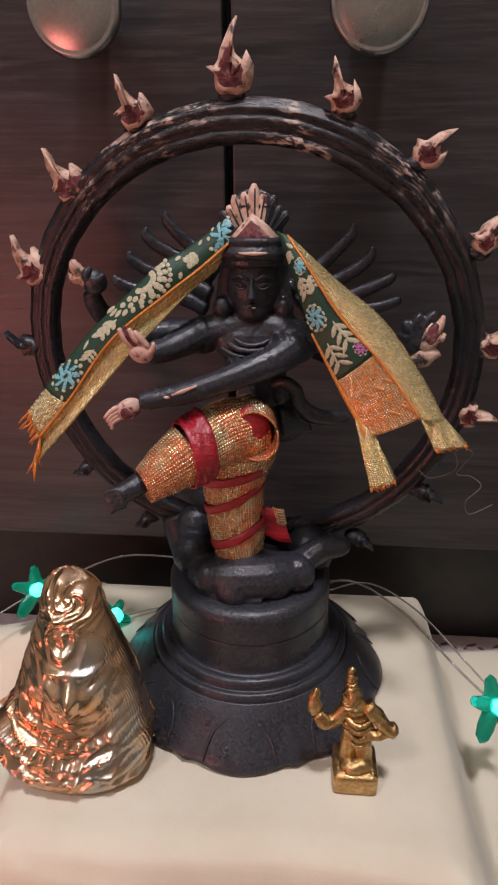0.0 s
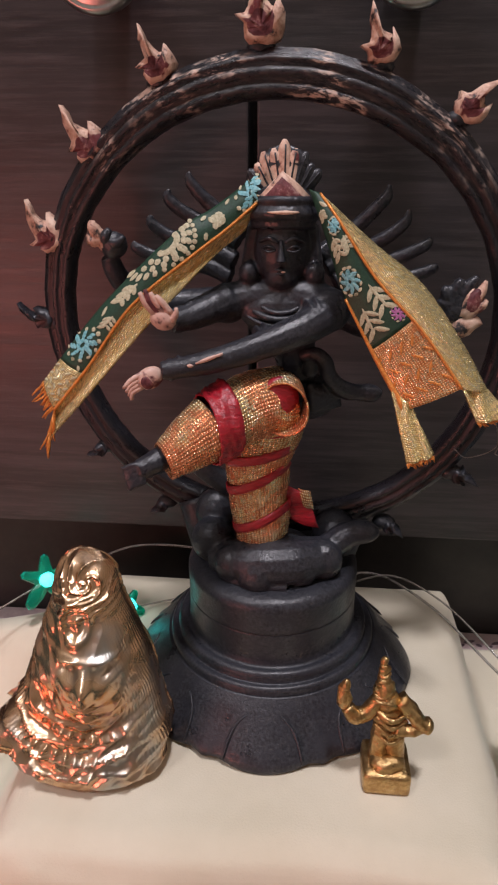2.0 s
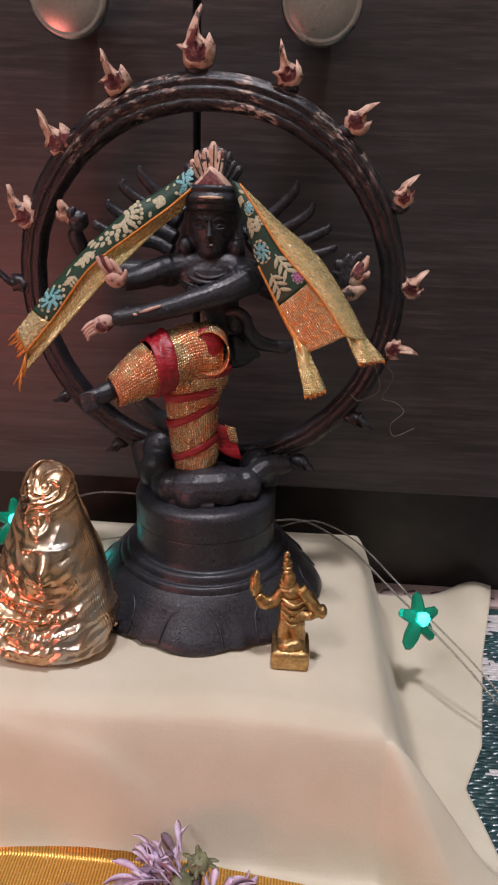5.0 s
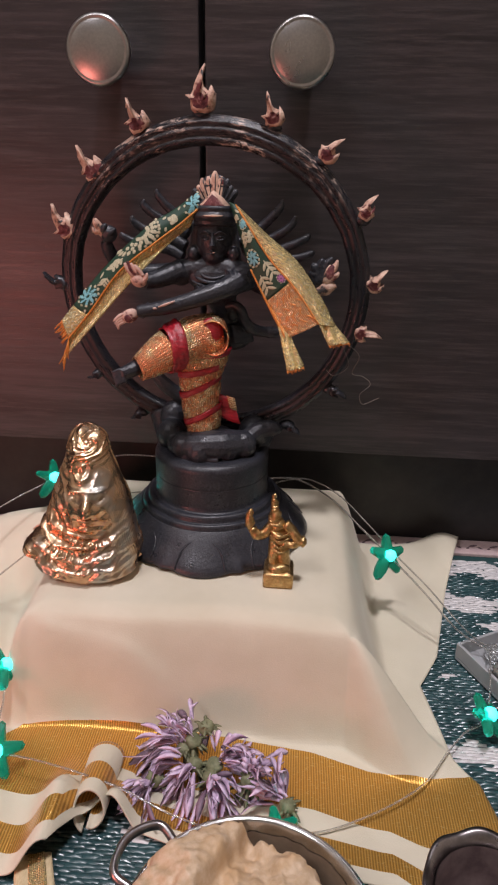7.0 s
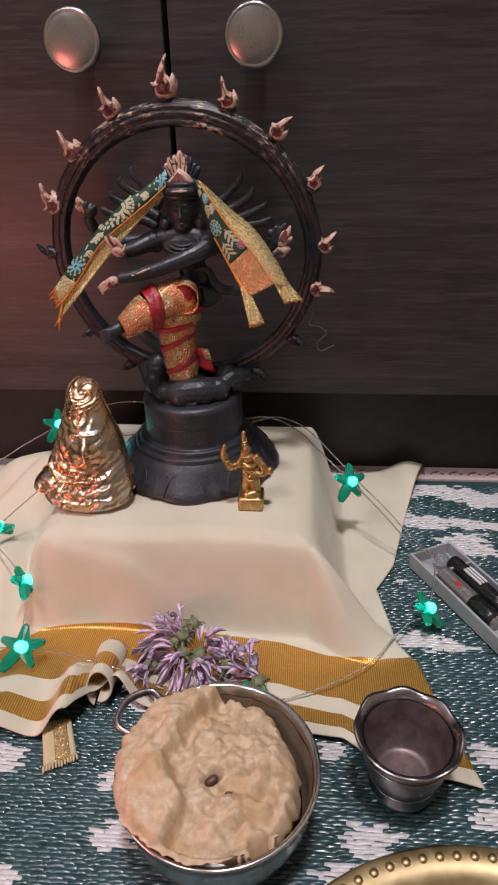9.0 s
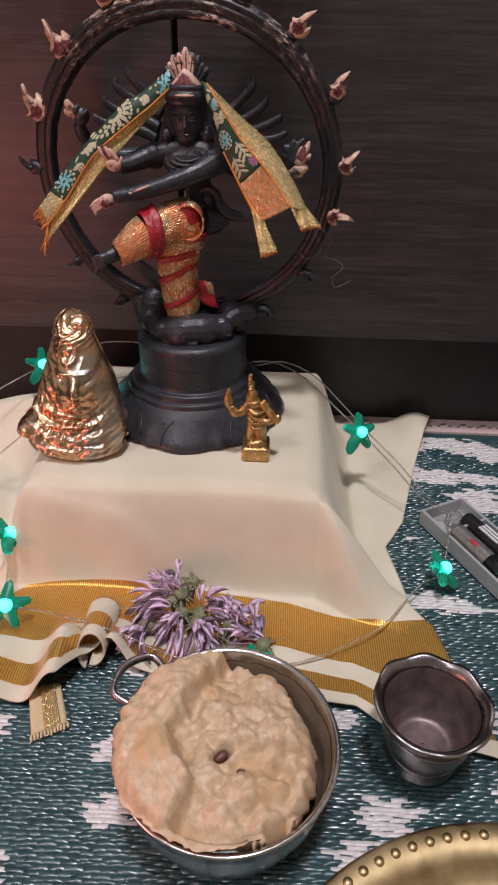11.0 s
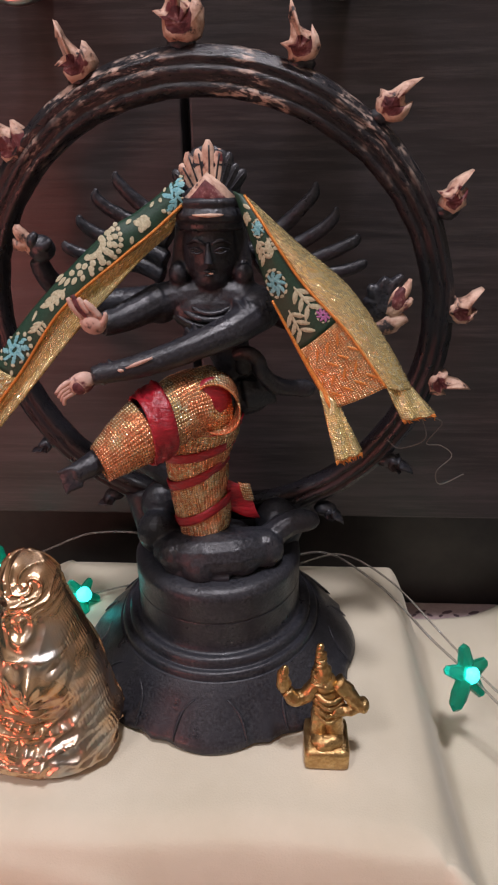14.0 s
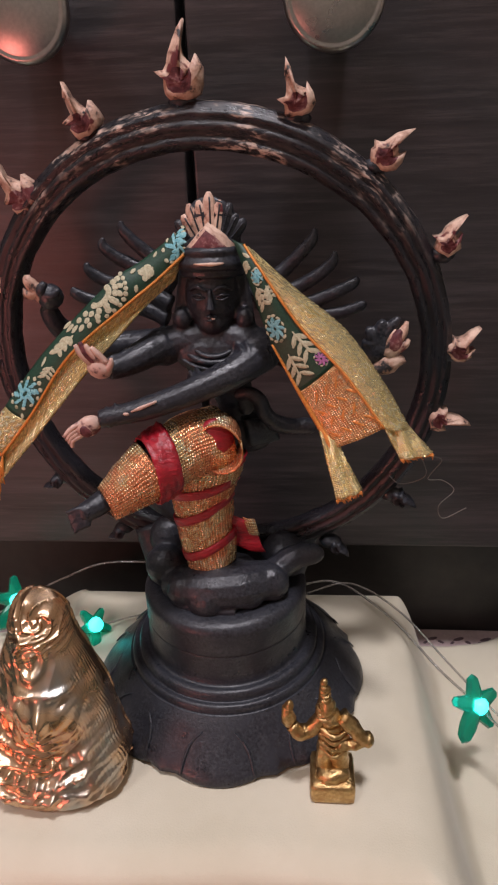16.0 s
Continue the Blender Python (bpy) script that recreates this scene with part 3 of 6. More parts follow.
def cloth():
    bm = bmesh.new()
    uv = bm.loops.layers.uv.new("UVMap")
    nu, nv = 250, 230
    grid, coords = [], {}
    for j in range(nv + 1):
        v = j / nv
        row = []
        for i in range(nu + 1):
            u = i / nu
            y0 = 0.128 + 0.012 * max(0.0, (u - 0.86) / 0.14)
            x = -0.215 + u * 0.365
            for _ in range(3):
                yf = lerp_table(x, FRONT)
                y = y0 + (-0.052 - y0) * v / 0.66 if v < 0.66 else -0.052 + (yf + 0.052) * (v - 0.66) / 0.34
                xr = lerp_table(y, RIGHT)
                x = -0.215 + u * (xr + 0.215)
            z = cloth_height(x, y)
            p = bm.verts.new((x, y, z))
            ys = lerp_table(x, [(-0.2, -0.085), (-0.105, -0.070), (-0.08, -0.0465), (0.0, -0.0430), (0.057, -0.050), (0.082, -0.058), (0.108, -0.060), (0.13, -0.056)])
            hem = (y - yf) / max(0.02, ys - yf) * 6.3 if y < ys else 6.31 + (y - ys) * 90
            coords[p] = (x * 10, max(0.01, hem) / 10)
            row.append(p)
        grid.append(row)
    for a, b in zip(grid, grid[1:]):
        for i in range(nu):
            f = bm.faces.new((a[i], a[i + 1], b[i + 1], b[i]))
            for lp in f.loops:
                lp[uv].uv = coords[lp.vert]
    ob = part("draped_cloth", bm, CLOTH)
    thicken(ob, 0.0007)
    tagged(ob, "cream cotton cloth with woven gold borders draped over a block", "cloth")
    # the hem rolls up into an open arch beside the flowers
    bm = bmesh.new()
    uv = bm.loops.layers.uv.new("UVMap")
    rows, dist = [], {}
    for t in np.linspace(0, 1, 22):
        row = []
        for a in np.linspace(-0.35, 1.55, 34):
            ang = math.pi * (1 - a)
            k = 1.0 if a < 1 else 1.0 - 0.55 * (a - 1) / 0.55
            lean = 0.0030 * t
            x = -0.0335 - 0.3 * lean + 0.0062 * k * math.cos(ang) * (1 + 0.2 * t)
            z = 0.0068 + (0.0095 - 0.004 * t * t) * k * math.sin(ang) + 0.0035 * (1 - t)
            p = bm.verts.new((x, -0.0945 + 0.030 * t + 0.0030 * math.sin(a * 3), max(0.0022, z)))
            dist[p] = (x * 10, (0.05 + 3.1 * t) / 10)
            row.append(p)
        rows.append(row)
    for a, b in zip(rows, rows[1:]):
        for i in range(len(a) - 1):
            f = bm.faces.new((a[i], a[i + 1], b[i + 1], b[i]))
            for lp in f.loops:
                lp[uv].uv = dist[lp.vert]
    thicken(part("rolled_hem", bm, CLOTH, ob, "rolled hem with white and gold stripes"), 0.0009)
    # a tassel that comes out from under the hem
    bm = bmesh.new()
    g = [[Vector((-0.0585 + 0.0135 * q + 0.008 * t, -0.110 + 0.003 * q - (0.0215 - 0.004 * q) * t, 0.0034 - 0.0020 * t + 0.0004 * math.sin(q * 9))) for q in np.linspace(0, 1, 12)] for t in np.linspace(0, 1, 9)]
    sheet(bm, g)
    for k in range(12):
        p = g[-1][k]
        tube(bm, [p, p + Vector((0.0008, -0.0018 - 0.0010 * rnd.random(), -0.0004))], [0.0004, 0.0003], 5, 4)
    thicken(part("tassel", bm, TASSEL, ob, "pale hem tassel with a gold stripe"), 0.0005)
    bm = bmesh.new()
    sheet(bm, [[p + Vector((0, 0, 0.0007)) for p in row[4:10]] for row in g])
    thicken(part("stripe", bm, GOLD_CLOTH, ob), 0.0004)
    return ob


cloth()

# ---- the dancing statue in its ring of flames: one mesh ----
AX, AY = -0.002, 0.053
RING_C, RING_R = Vector((-0.0035, 0.066, 0.1895)), 0.0728


def flame(bm, base, tip, mat, bend=0.0, wide=1.0):
    """A carved flame: a round hollowed foot, two small side curls and one long wavering tongue."""
    b, t = Vector(base), Vector(tip)
    d = t - b
    L = d.length
    d.normalize()
    s = Vector((d.z, 0, -d.x))
    outline = [(-0.15, -0.04), (-0.28, 0.04), (-0.34, 0.16), (-0.32, 0.26), (-0.45, 0.35), (-0.30, 0.38), (-0.20, 0.46), (-0.13, 0.60), (-0.10, 0.76), (-0.06, 0.90), (0.0, 1.03), (0.04, 0.88), (0.05, 0.74), (0.09, 0.60), (0.17, 0.49), (0.25, 0.46), (0.34, 0.60), (0.37, 0.40), (0.38, 0.22), (0.30, 0.06), (0.15, -0.04)]
    outer_f, outer_b, inner = [], [], []
    for u, v in outline:
        u, v = u + rnd.uniform(-0.03, 0.03), v + rnd.uniform(-0.025, 0.025)
        off = bend * (v * v - 0.6 * v) + 0.05 * math.sin(v * 7.0)
        p = b + s * L * (u * wide * 0.88 + off) + d * L * v
        outer_f.append(bm.verts.new(p + Vector((0, -0.0014 - 0.0007 * rnd.random(), 0))))
        outer_b.append(bm.verts.new(p + Vector((0, 0.0020, 0))))
        vi = 0.20 + (min(v, 0.62) - 0.20) * 0.52
        q = b + s * L * (u * wide * 0.55 + bend * (vi * vi - 0.6 * vi)) + d * L * vi
        inner.append(bm.verts.new(q + Vector((0, -0.0038 - 0.0014 * rnd.random(), 0))))
    mid = bm.verts.new(b + d * L * 0.22 + Vector((0, -0.0016, 0)))
    n = len(outline)
    for k in range(n):
        j = (k + 1) % n
        for f, m_ in ((bm.faces.new((outer_f[k], outer_f[j], inner[j], inner[k])), mat), (bm.faces.new((outer_f[j], outer_f[k], outer_b[k], outer_b[j])), mat), (bm.faces.new((inner[k], inner[j], mid)), 3 if mat else 0)):
            f.material_index = m_
    bm.faces.new(outer_b[::-1]).material_index = 0
    blob(bm, b - d * L * 0.04, (0.0042, 0.003, 0.0026), (0, 0, 0), 8, 0, 0.0005)


def fuse(bm, body, voxel):
    """Melts the overlapping forms of body into one cast skin and adds it to bm."""
    me = bpy.data.meshes.new("cast")
    bmesh.ops.recalc_face_normals(body, faces=body.faces)
    body.to_mesh(me)
    body.free()
    ob = new("cast", me)
    md = ob.modifiers.new("melt", "REMESH")
    md.mode, md.voxel_size = "VOXEL", voxel
    sm = ob.modifiers.new("soften", "SMOOTH")
    sm.factor, sm.iterations = 0.5, 3
    skin = bpy.data.meshes.new_from_object(ob.evaluated_get(bpy.context.evaluated_depsgraph_get()))
    bpy.data.objects.remove(ob)
    start = len(bm.verts)
    bm.from_mesh(skin)
    bm.verts.ensure_lookup_table()
    for v in bm.verts[start:]:
        v.co += v.normal * (0.00012 * noise.noise(v.co * 380) + 0.00008 * noise.noise(v.co * 1100))
        for f in v.link_faces:
            f.material_index = 0
    bpy.data.meshes.remove(skin)


def statue():
    bm = bmesh.new()
    B, P, F, W, R = 0, 1, 2, 3, 4
    c = (AX, AY, TOP)

    # petalled flaring foot
    def petals(a, i):
        k = max(0.0, 1 - i / 8.0)
        ph = 8 * (a + math.pi / 2) / (2 * math.pi)
        e = abs((ph + 0.5) % 1 - 0.5) * 2
        lobe = 0.062 * max(0.0, 1 - (e / 0.80) ** 2) + 0.042 * max(0.0, (e - 0.72) / 0.28) - 0.046
        return 1 + k * lobe + 0.010 * max(0.0, 1 - abs(i - 6) / 3) * (1 - e * e), 0.0020 * (1 - max(0.0, 1 - (e / 0.80) ** 2)) * max(0.0, 1 - i / 3.0)

    prof = [(0.0500, 0.0), (0.0528, 0.0005), (0.0532, 0.0018), (0.0520, 0.0040), (0.0500, 0.0062), (0.0476, 0.0086), (0.0454, 0.0110), (0.0436, 0.0132), (0.0420, 0.0152), (0.0402, 0.0172), (0.0390, 0.0184)]
    lathe(bm, prof, c, 128, B, petals)
    step = [(0.0392, 0.0182), (0.0384, 0.0178), (0.0379, 0.0184), (0.0380, 0.0198), (0.0374, 0.0210), (0.0364, 0.0214), (0.0354, 0.0209), (0.0349, 0.0212), (0.0351, 0.0228), (0.0345, 0.0243), (0.0334, 0.0250), (0.0322, 0.0246), (0.0313, 0.0246), (0.0308, 0.0254), (0.0306, 0.0275), (0.0306, 0.0282), (0.0305, 0.0367), (0.0305, 0.0371), (0.0302, 0.0374), (0.0305, 0.0377), (0.0305, 0.0381), (0.0306, 0.0462), (0.0305, 0.0474), (0.0300, 0.0486), (0.0290, 0.0496), (0.0276, 0.0503), (0.0250, 0.0506), (0.012, 0.0514), (0.0003, 0.0516)]
    lathe(bm, step, c, 96, B)
    # raised outlines of the petals
    for k in range(8):
        a0 = -math.pi / 2 + 2 * math.pi * k / 8
        for sgn in (-1, 1):
            pts = []
            for s in np.linspace(0, 1, 5):
                a = a0 + sgn * (0.25 - 0.02 * s - 0.10 * s**4)
                zz = 0.0030 + 0.0115 * s
                r = float(np.interp(zz, [0.0018, 0.004, 0.0062, 0.0086, 0.0110, 0.0132, 0.0152], [0.0532, 0.0520, 0.0500, 0.0476, 0.0454, 0.0436, 0.0420])) * (1 + 0.004 * s)
                pts.append((c[0] + r * math.cos(a), c[1] + r * math.sin(a), TOP + zz))
            tube(bm, pts, [0.0003, 0.0007, 0.0003], 6, 10, mat=B)

    # ring with ridged face
    yaw = Matrix.Rotation(radians(-4.5), 4, "Z")
    prof = [(-0.0062, 0.0000), (-0.0060, -0.0040), (-0.0048, -0.0056), (-0.0030, -0.0060), (-0.0022, -0.0046), (-0.0010, -0.0062), (0.0008, -0.0064), (0.0016, -0.0048), (0.0026, -0.0060), (0.0036, -0.0056), (0.0042, -0.0040), (0.0056, -0.0034), (0.0060, 0.0010), (0.0040, 0.0050), (-0.0030, 0.0052), (-0.0058, 0.0030)]
    rings, n = [], 260
    for i in range(n):
        a = 2 * math.pi * i / n
        d = Vector((math.cos(a), 0, math.sin(a)))
        wob = 1 + 0.005 * noise.noise(Vector((math.cos(a) * 9, math.sin(a) * 9, 5))) + 0.003 * noise.noise(Vector((math.cos(a) * 40, math.sin(a) * 40, 2)))
        k = 0.80 + 0.30 * max(0.0, math.sin(a)) ** 2
        rings.append([bm.verts.new(RING_C + yaw @ (d * (RING_R * wob + 0.0062 + (pr - 0.006) * k) + Vector((0, py * k, 0)))) for pr, py in prof])
    for i in range(n):
        a, b = rings[i], rings[(i + 1) % n]
        for k in range(len(prof)):
            bm.faces.new((a[k], a[(k + 1) % len(prof)], b[(k + 1) % len(prof)], b[k])).material_index = R
    # base x, base z, tip x, tip z of each flame in millimetres, paint, bend, breadth
    for bx, bz, tx, tz, mt, bend, wide in ((-8, 269, -7.6, 287.5, P, 0.10, 1.0), (25, 263.5, 24, 277.5, P, -0.35, 1.05), (48, 250, 57, 260, P, 0.15, 1.05), (69, 225, 72.5, 236.5, P, 0.40, 0.95), (73.5, 193.5, 83.5, 201, P, -0.35, 1.0), (69.5, 173, 82, 167.5, P, -0.40, 0.9), (59, 140, 68, 137, B, 0.2, 0.9), (38, 118, 45, 114, B, 0.2, 0.9), (-38, 260, -41.5, 274.5, P, -0.35, 1.05), (-60, 239, -67.5, 254, P, -0.25, 1.0), (-75, 212, -85, 226, P, 0.15, 1.0), (-80, 187, -92, 192, B, 0.2, 0.8), (-77, 163, -86, 158, B, 0.2, 0.9), (-65, 141, -72, 137, B, 0.2, 0.9), (-43, 119, -49, 115, B, 0.2, 0.9)):
        y = RING_C.y - 0.0015 + (yaw @ Vector((bx / 1000 - RING_C.x, 0, 0))).y
        flame(bm, (bx / 1000, y, bz / 1000), (tx / 1000, y - 0.001, tz / 1000), mt, bend, wide)
    # brackets that tie the ring to the drum
    for s in (-1, 1):
        tube(bm, [(AX + s * 0.030, 0.066, 0.122), (AX + s * 0.026, 0.062, 0.112), (AX + s * 0.022, 0.058, 0.106)], [0.0065, 0.007, 0.008], 10, mat=B)

    # the cast body is melted into one skin: trampled figure on the drum first
    body = bmesh.new()
    tube(body, [mm(-20, 45, 111), mm(-9, 38, 114), mm(4, 38, 115), mm(15, 43, 114)], [0.0068, 0.0085, 0.0090, 0.0075], 14, 20, (1, 1, 0.9))
    blob(body, mm(-6, 33, 112), (0.0070, 0.0055, 0.0068))
    blob(body, mm(-15, 37, 113.5), (0.0062, 0.006, 0.0066))
    blob(body, mm(7, 36, 113.5), (0.0075, 0.0055, 0.0066), (0, 20, 0))
    blob(body, mm(16, 41, 114), (0.0066, 0.006, 0.0072))
    blob(body, mm(-23, 49, 115), (0.0080, 0.0075, 0.0085))
    blob(body, mm(-23, 58, 121), (0.0078, 0.007, 0.0095))
    blob(body, mm(20, 57, 115), (0.0085, 0.0085, 0.0090))
    blob(body, mm(0, 46, 116), (0.0120, 0.0070, 0.0060))
    tube(body, [mm(14, 44, 113), mm(19, 46, 117), mm(24, 48, 120), mm(30, 50, 120)], [0.0060, 0.0048, 0.0046, 0.0040], 10, 14)
    blob(body, mm(28.5, 49.5, 120.5), (0.0070, 0.0045, 0.0042), (0, 6, 10))
    tube(body, [mm(-18, 36, 109), mm(-8, 32, 109.2), mm(4, 31, 109)], [0.0026, 0.0026, 0.0020], 10, 16)
    # torso: narrow waist that leans, broad shoulders, hips with a short pleated skirt
    tube(body, [mm(5, 53, 168), mm(5, 53, 178), mm(3.5, 53, 185), mm(1, 53, 192), mm(-0.5, 53, 198), mm(-0.5, 53, 203)], [0.0092, 0.0060, 0.0070, 0.0108, 0.0122, 0.0075], 20, 30, (1, 0.72, 1))
    tube(body, [mm(-17, 51.5, 199.5), mm(-9, 52, 201), mm(0, 52, 201.5), mm(8, 51, 201), mm(15, 50, 198)], [0.0054, 0.0054, 0.0056, 0.0056, 0.0060], 14, 24)
    blob(body, mm(-0.5, 49.5, 197), (0.0130, 0.0050, 0.0070))
    blob(body, mm(7, 53, 169), (0.0115, 0.0085, 0.0080), seg=18)
    for k in range(6):
        tube(body, [mm(9 + 1.2 * k, 47.0 + 0.5 * k, 175.5 - 0.3 * k), mm(10 + 1.4 * k, 45.4 + 0.7 * k, 171), mm(10.5 + 1.6 * k, 46 + 0.8 * k, 166.5)], [0.0012, 0.0015, 0.0013], 8, 8)
    tube(body, [mm(-1, 47, 166), mm(-7, 45, 152), mm(-6, 46, 134), mm(-4, 45, 116)], [0.0080, 0.0070, 0.0055, 0.0050], 14, 20)
    tube(body, [mm(1, 48, 168), mm(-14, 35, 168), mm(-27, 26, 163), mm(-33, 22, 160)], [0.0085, 0.0070, 0.0055, 0.0036], 14, 20)
    tube(body, [mm(-31, 23, 161), mm(-36, 19, 159), mm(-39.5, 17, 158)], [0.0038, 0.0036, 0.0030], 10, 10)
    for k in range(5):
        tube(body, [mm(-37, 17 - 0.3 * k, 160.2 - 1.25 * k), mm(-40.5, 16 - 0.3 * k, 160.0 - 1.5 * k), mm(-44.0 + 0.5 * k, 15.4 - 0.3 * k, 158.8 - 1.55 * k)], [0.0012, 0.0010, 0.0007], 6, 7)
    # trailing sash behind the raised leg
    tube(body, [mm(-34, 58, 147), mm(-28, 57, 140), mm(-20, 57, 134), mm(-10, 57, 129)], [0.0026, 0.0042, 0.0044, 0.0040], 8, 14, (1, 0.6, 1))
    blob(body, mm(-17, 51, 199), (0.0066, 0.0062, 0.0062))
    blob(body, mm(13, 49, 198), (0.0078, 0.0068, 0.0070))
    # arm thrown across the chest, with bangles
    tube(body, [mm(14, 47, 197.5), mm(5, 39, 194), mm(-8, 33, 190), mm(-20, 29, 187), mm(-33, 26, 185)], [0.0058, 0.0048, 0.0040, 0.0035, 0.0027], 14, 26)
    for q, w in ((0.10, 0.0062), (0.14, 0.0061), (0.40, 0.0050), (0.44, 0.0049), (0.90, 0.0036), (0.95, 0.0035)):
        p = Vector(mm(14, 47, 198)).lerp(mm(-33, 26, 184.4), q) + Vector((0, 0, -0.0010 if 0.3 < q < 0.6 else 0))
        blob(body, p, (0.0009, w, w), (0, 0, 24))
    tube(body, [mm(-17, 50, 200), mm(-22, 45, 198.5), mm(-27, 41, 197), mm(-32, 37, 196.5)], [0.0054, 0.0047, 0.0041, 0.0033], 14, 20)
    for q in (0.22, 0.30, 0.46, 0.62, 0.92):
        blob(body, Vector(mm(-18, 50, 199.5)).lerp(mm(-31, 38, 196.5), q), (0.0009, 0.0056 - 0.0016 * q, 0.0058 - 0.0016 * q), (0, 0, -42))
    # rear arms
    tube(body, [mm(-14, 60, 198), mm(-30, 60, 197), mm(-43, 56, 198), mm(-50, 51, 206), mm(-52, 49, 213)], [0.0050, 0.0045, 0.0040, 0.0034, 0.0028], 12, 22)
    blob(body, mm(-50, 47.5, 216.5), (0.0042, 0.0036, 0.0040))
    tube(body, [mm(12, 60, 198), mm(26, 60, 191), mm(38, 56, 189), mm(46, 51, 194), mm(49, 48, 198)], [0.0050, 0.0045, 0.0040, 0.0034, 0.0028], 12, 22)
    blob(body, mm(50, 46.5, 199), (0.0056, 0.0036, 0.0050))
    for dx, dz in ((-5.5, 2.5), (-4, 6.5), (0, 8.5), (4.5, 9.0)):
        tube(body, [mm(50, 46, 199), mm(50 + dx * 0.7, 45.4, 200 + dz * 0.7), mm(51 + dx, 45.2, 200 + dz)], [0.0026, 0.0020, 0.0010], 8, 8)
    # sash ends at the hip
    tube(body, [mm(6, 46, 184), mm(10, 45, 185.5), mm(13.5, 45, 183), mm(15, 46, 178), mm(20, 48, 173), mm(28, 50, 171.5)], [0.0018, 0.0022, 0.0024, 0.0026, 0.0030, 0.0024], 9, 24)
    blob(body, mm(27.5, 50, 171.5), (0.0046, 0.003, 0.0030))
    blob(body, mm(8.8, 45.4, 180.5), (0.0026, 0.0020, 0.0030))
    # head, neck, hanging hair and earrings
    blob(body, mm(-0.5, 52.5, 215), (0.0084, 0.0082, 0.0116), seg=24)
    blob(body, mm(-0.5, 49.2, 207.8), (0.0050, 0.0046, 0.0042))
    tube(body, [mm(-0.5, 53, 208), mm(-0.6, 53.5, 200)], [0.0052, 0.0066], 14, 8)
    for sd in (-1, 1):
        tube(body, [mm(-0.5 + sd * 8.2, 54, 222), mm(-0.5 + sd * 9.0, 53.4, 215), mm(-0.5 + sd * 9.8, 52, 207), mm(-0.5 + sd * 10.6, 51.5, 202)], [0.0022, 0.0026, 0.0030, 0.0036], 9, 14)
        blob(body, mm(-0.5 + sd * 9.8, 49.6, 208.5), (0.0030, 0.0026, 0.0034))
        blob(body, mm(-0.5 + sd * 10.0, 50.4, 203.5), (0.0034, 0.0028, 0.0028))
    blob(body, mm(-0.5, 54, 227), (0.0094, 0.0084, 0.0068), seg=18)
    for z, r, w in ((222.0, 0.0087, 0.0012), (225.0, 0.0092, 0.0021), (228.4, 0.0090, 0.0014)):
        tube(body, [(-0.0005 + r * math.sin(a), 0.0528 - r * 0.95 * math.cos(a), z / 1000 + 0.0008 * math.cos(a)) for a in np.linspace(-2.4, 2.4, 13)], [w], 8, 36)
    # streaming hair locks, pinched to a curled point
    for x0, z0, x1, z1, x2, z2 in ((15, 215, 26.5, 225, 30.5, 232.5), (18, 211, 32, 218, 37, 225.5), (22, 207, 38, 212.5, 44, 217.5), (24, 205, 39.5, 205.6, 47, 209.5), (-17, 222, -26, 229, -29.5, 236), (-20, 219, -33, 225, -35.8, 231), (-22, 213, -37.5, 217.5, -42, 223.5), (-24, 208, -42.5, 211, -47.5, 215.5)):
        pts = [mm(x0 * 0.7, 61, z0 - 3), mm(x0, 63, z0), mm((x0 + x1) / 2, 64.5, (z0 + z1) / 2 - 0.6), mm(x1, 64, z1), mm((x1 + x2) / 2 + 0.06 * x1, 63.6, (z1 + z2) / 2 + 0.4), mm(x2, 63.2, z2)]
        tube(body, pts, [0.0030, 0.0029, 0.0025, 0.0022, 0.0019, 0.0007], 9, 24, (1, 0.8, 1))
    fuse(bm, body, 0.00048)

    # fine carving on the skin: necklaces, brows, eyes, nose and lips
    for r, z, w in ((0.0080, 203.0, 0.0009), (0.0102, 201.2, 0.0012), (0.0122, 199.2, 0.0008)):
        tube(bm, [(-0.0005 + r * math.sin(a), 0.0516 - 0.0082 * math.cos(a) * (0.8 + 0.2 * r / 0.013), z / 1000 - 0.0052 * math.cos(a)) for a in np.linspace(-1.4, 1.4, 9)], [w * 0.6, w, w * 0.6], 7, 26, mat=B)
    tube(bm, [mm(-0.5, 44.9, 218.5), mm(-0.5, 43.6, 214.2), mm(-0.5, 43.2, 212.6)], [0.0006, 0.0011, 0.0014], 8, 8, mat=B)
    for sd in (-1, 1):
        tube(bm, [mm(-0.5 + sd * 1.0, 44.5, 217.9), mm(-0.5 + sd * 3.6, 44.8, 219.2), mm(-0.5 + sd * 6.4, 46.9, 217.8)], [0.0005, 0.0007, 0.0004], 6, 10, mat=B)
        for up in (-1, 1):
            tube(bm, [mm(-0.5 + sd * 1.5, 44.7, 215.9), mm(-0.5 + sd * 3.6, 44.6, 216.1 + 0.8 * up), mm(-0.5 + sd * 5.9, 46.4, 216.2)], [0.0003, 0.0004, 0.0003], 6, 8, mat=B)
        blob(bm, mm(-0.5 + sd * 3.5, 45.2, 216.1), (0.0014, 0.0006, 0.0006), (0, 0, sd * 18), 10, B)
    for z, w in ((210.4, 0.0018), (209.3, 0.0015)):
        blob(bm, mm(-0.5, 44.1, z), (w, 0.0008, 0.0005), (0, 0, 0), 10, B)
    blob(bm, mm(0.2, 43.7, 209.9), (0.0007, 0.0004, 0.0003), (0, 0, 0), 8, P)
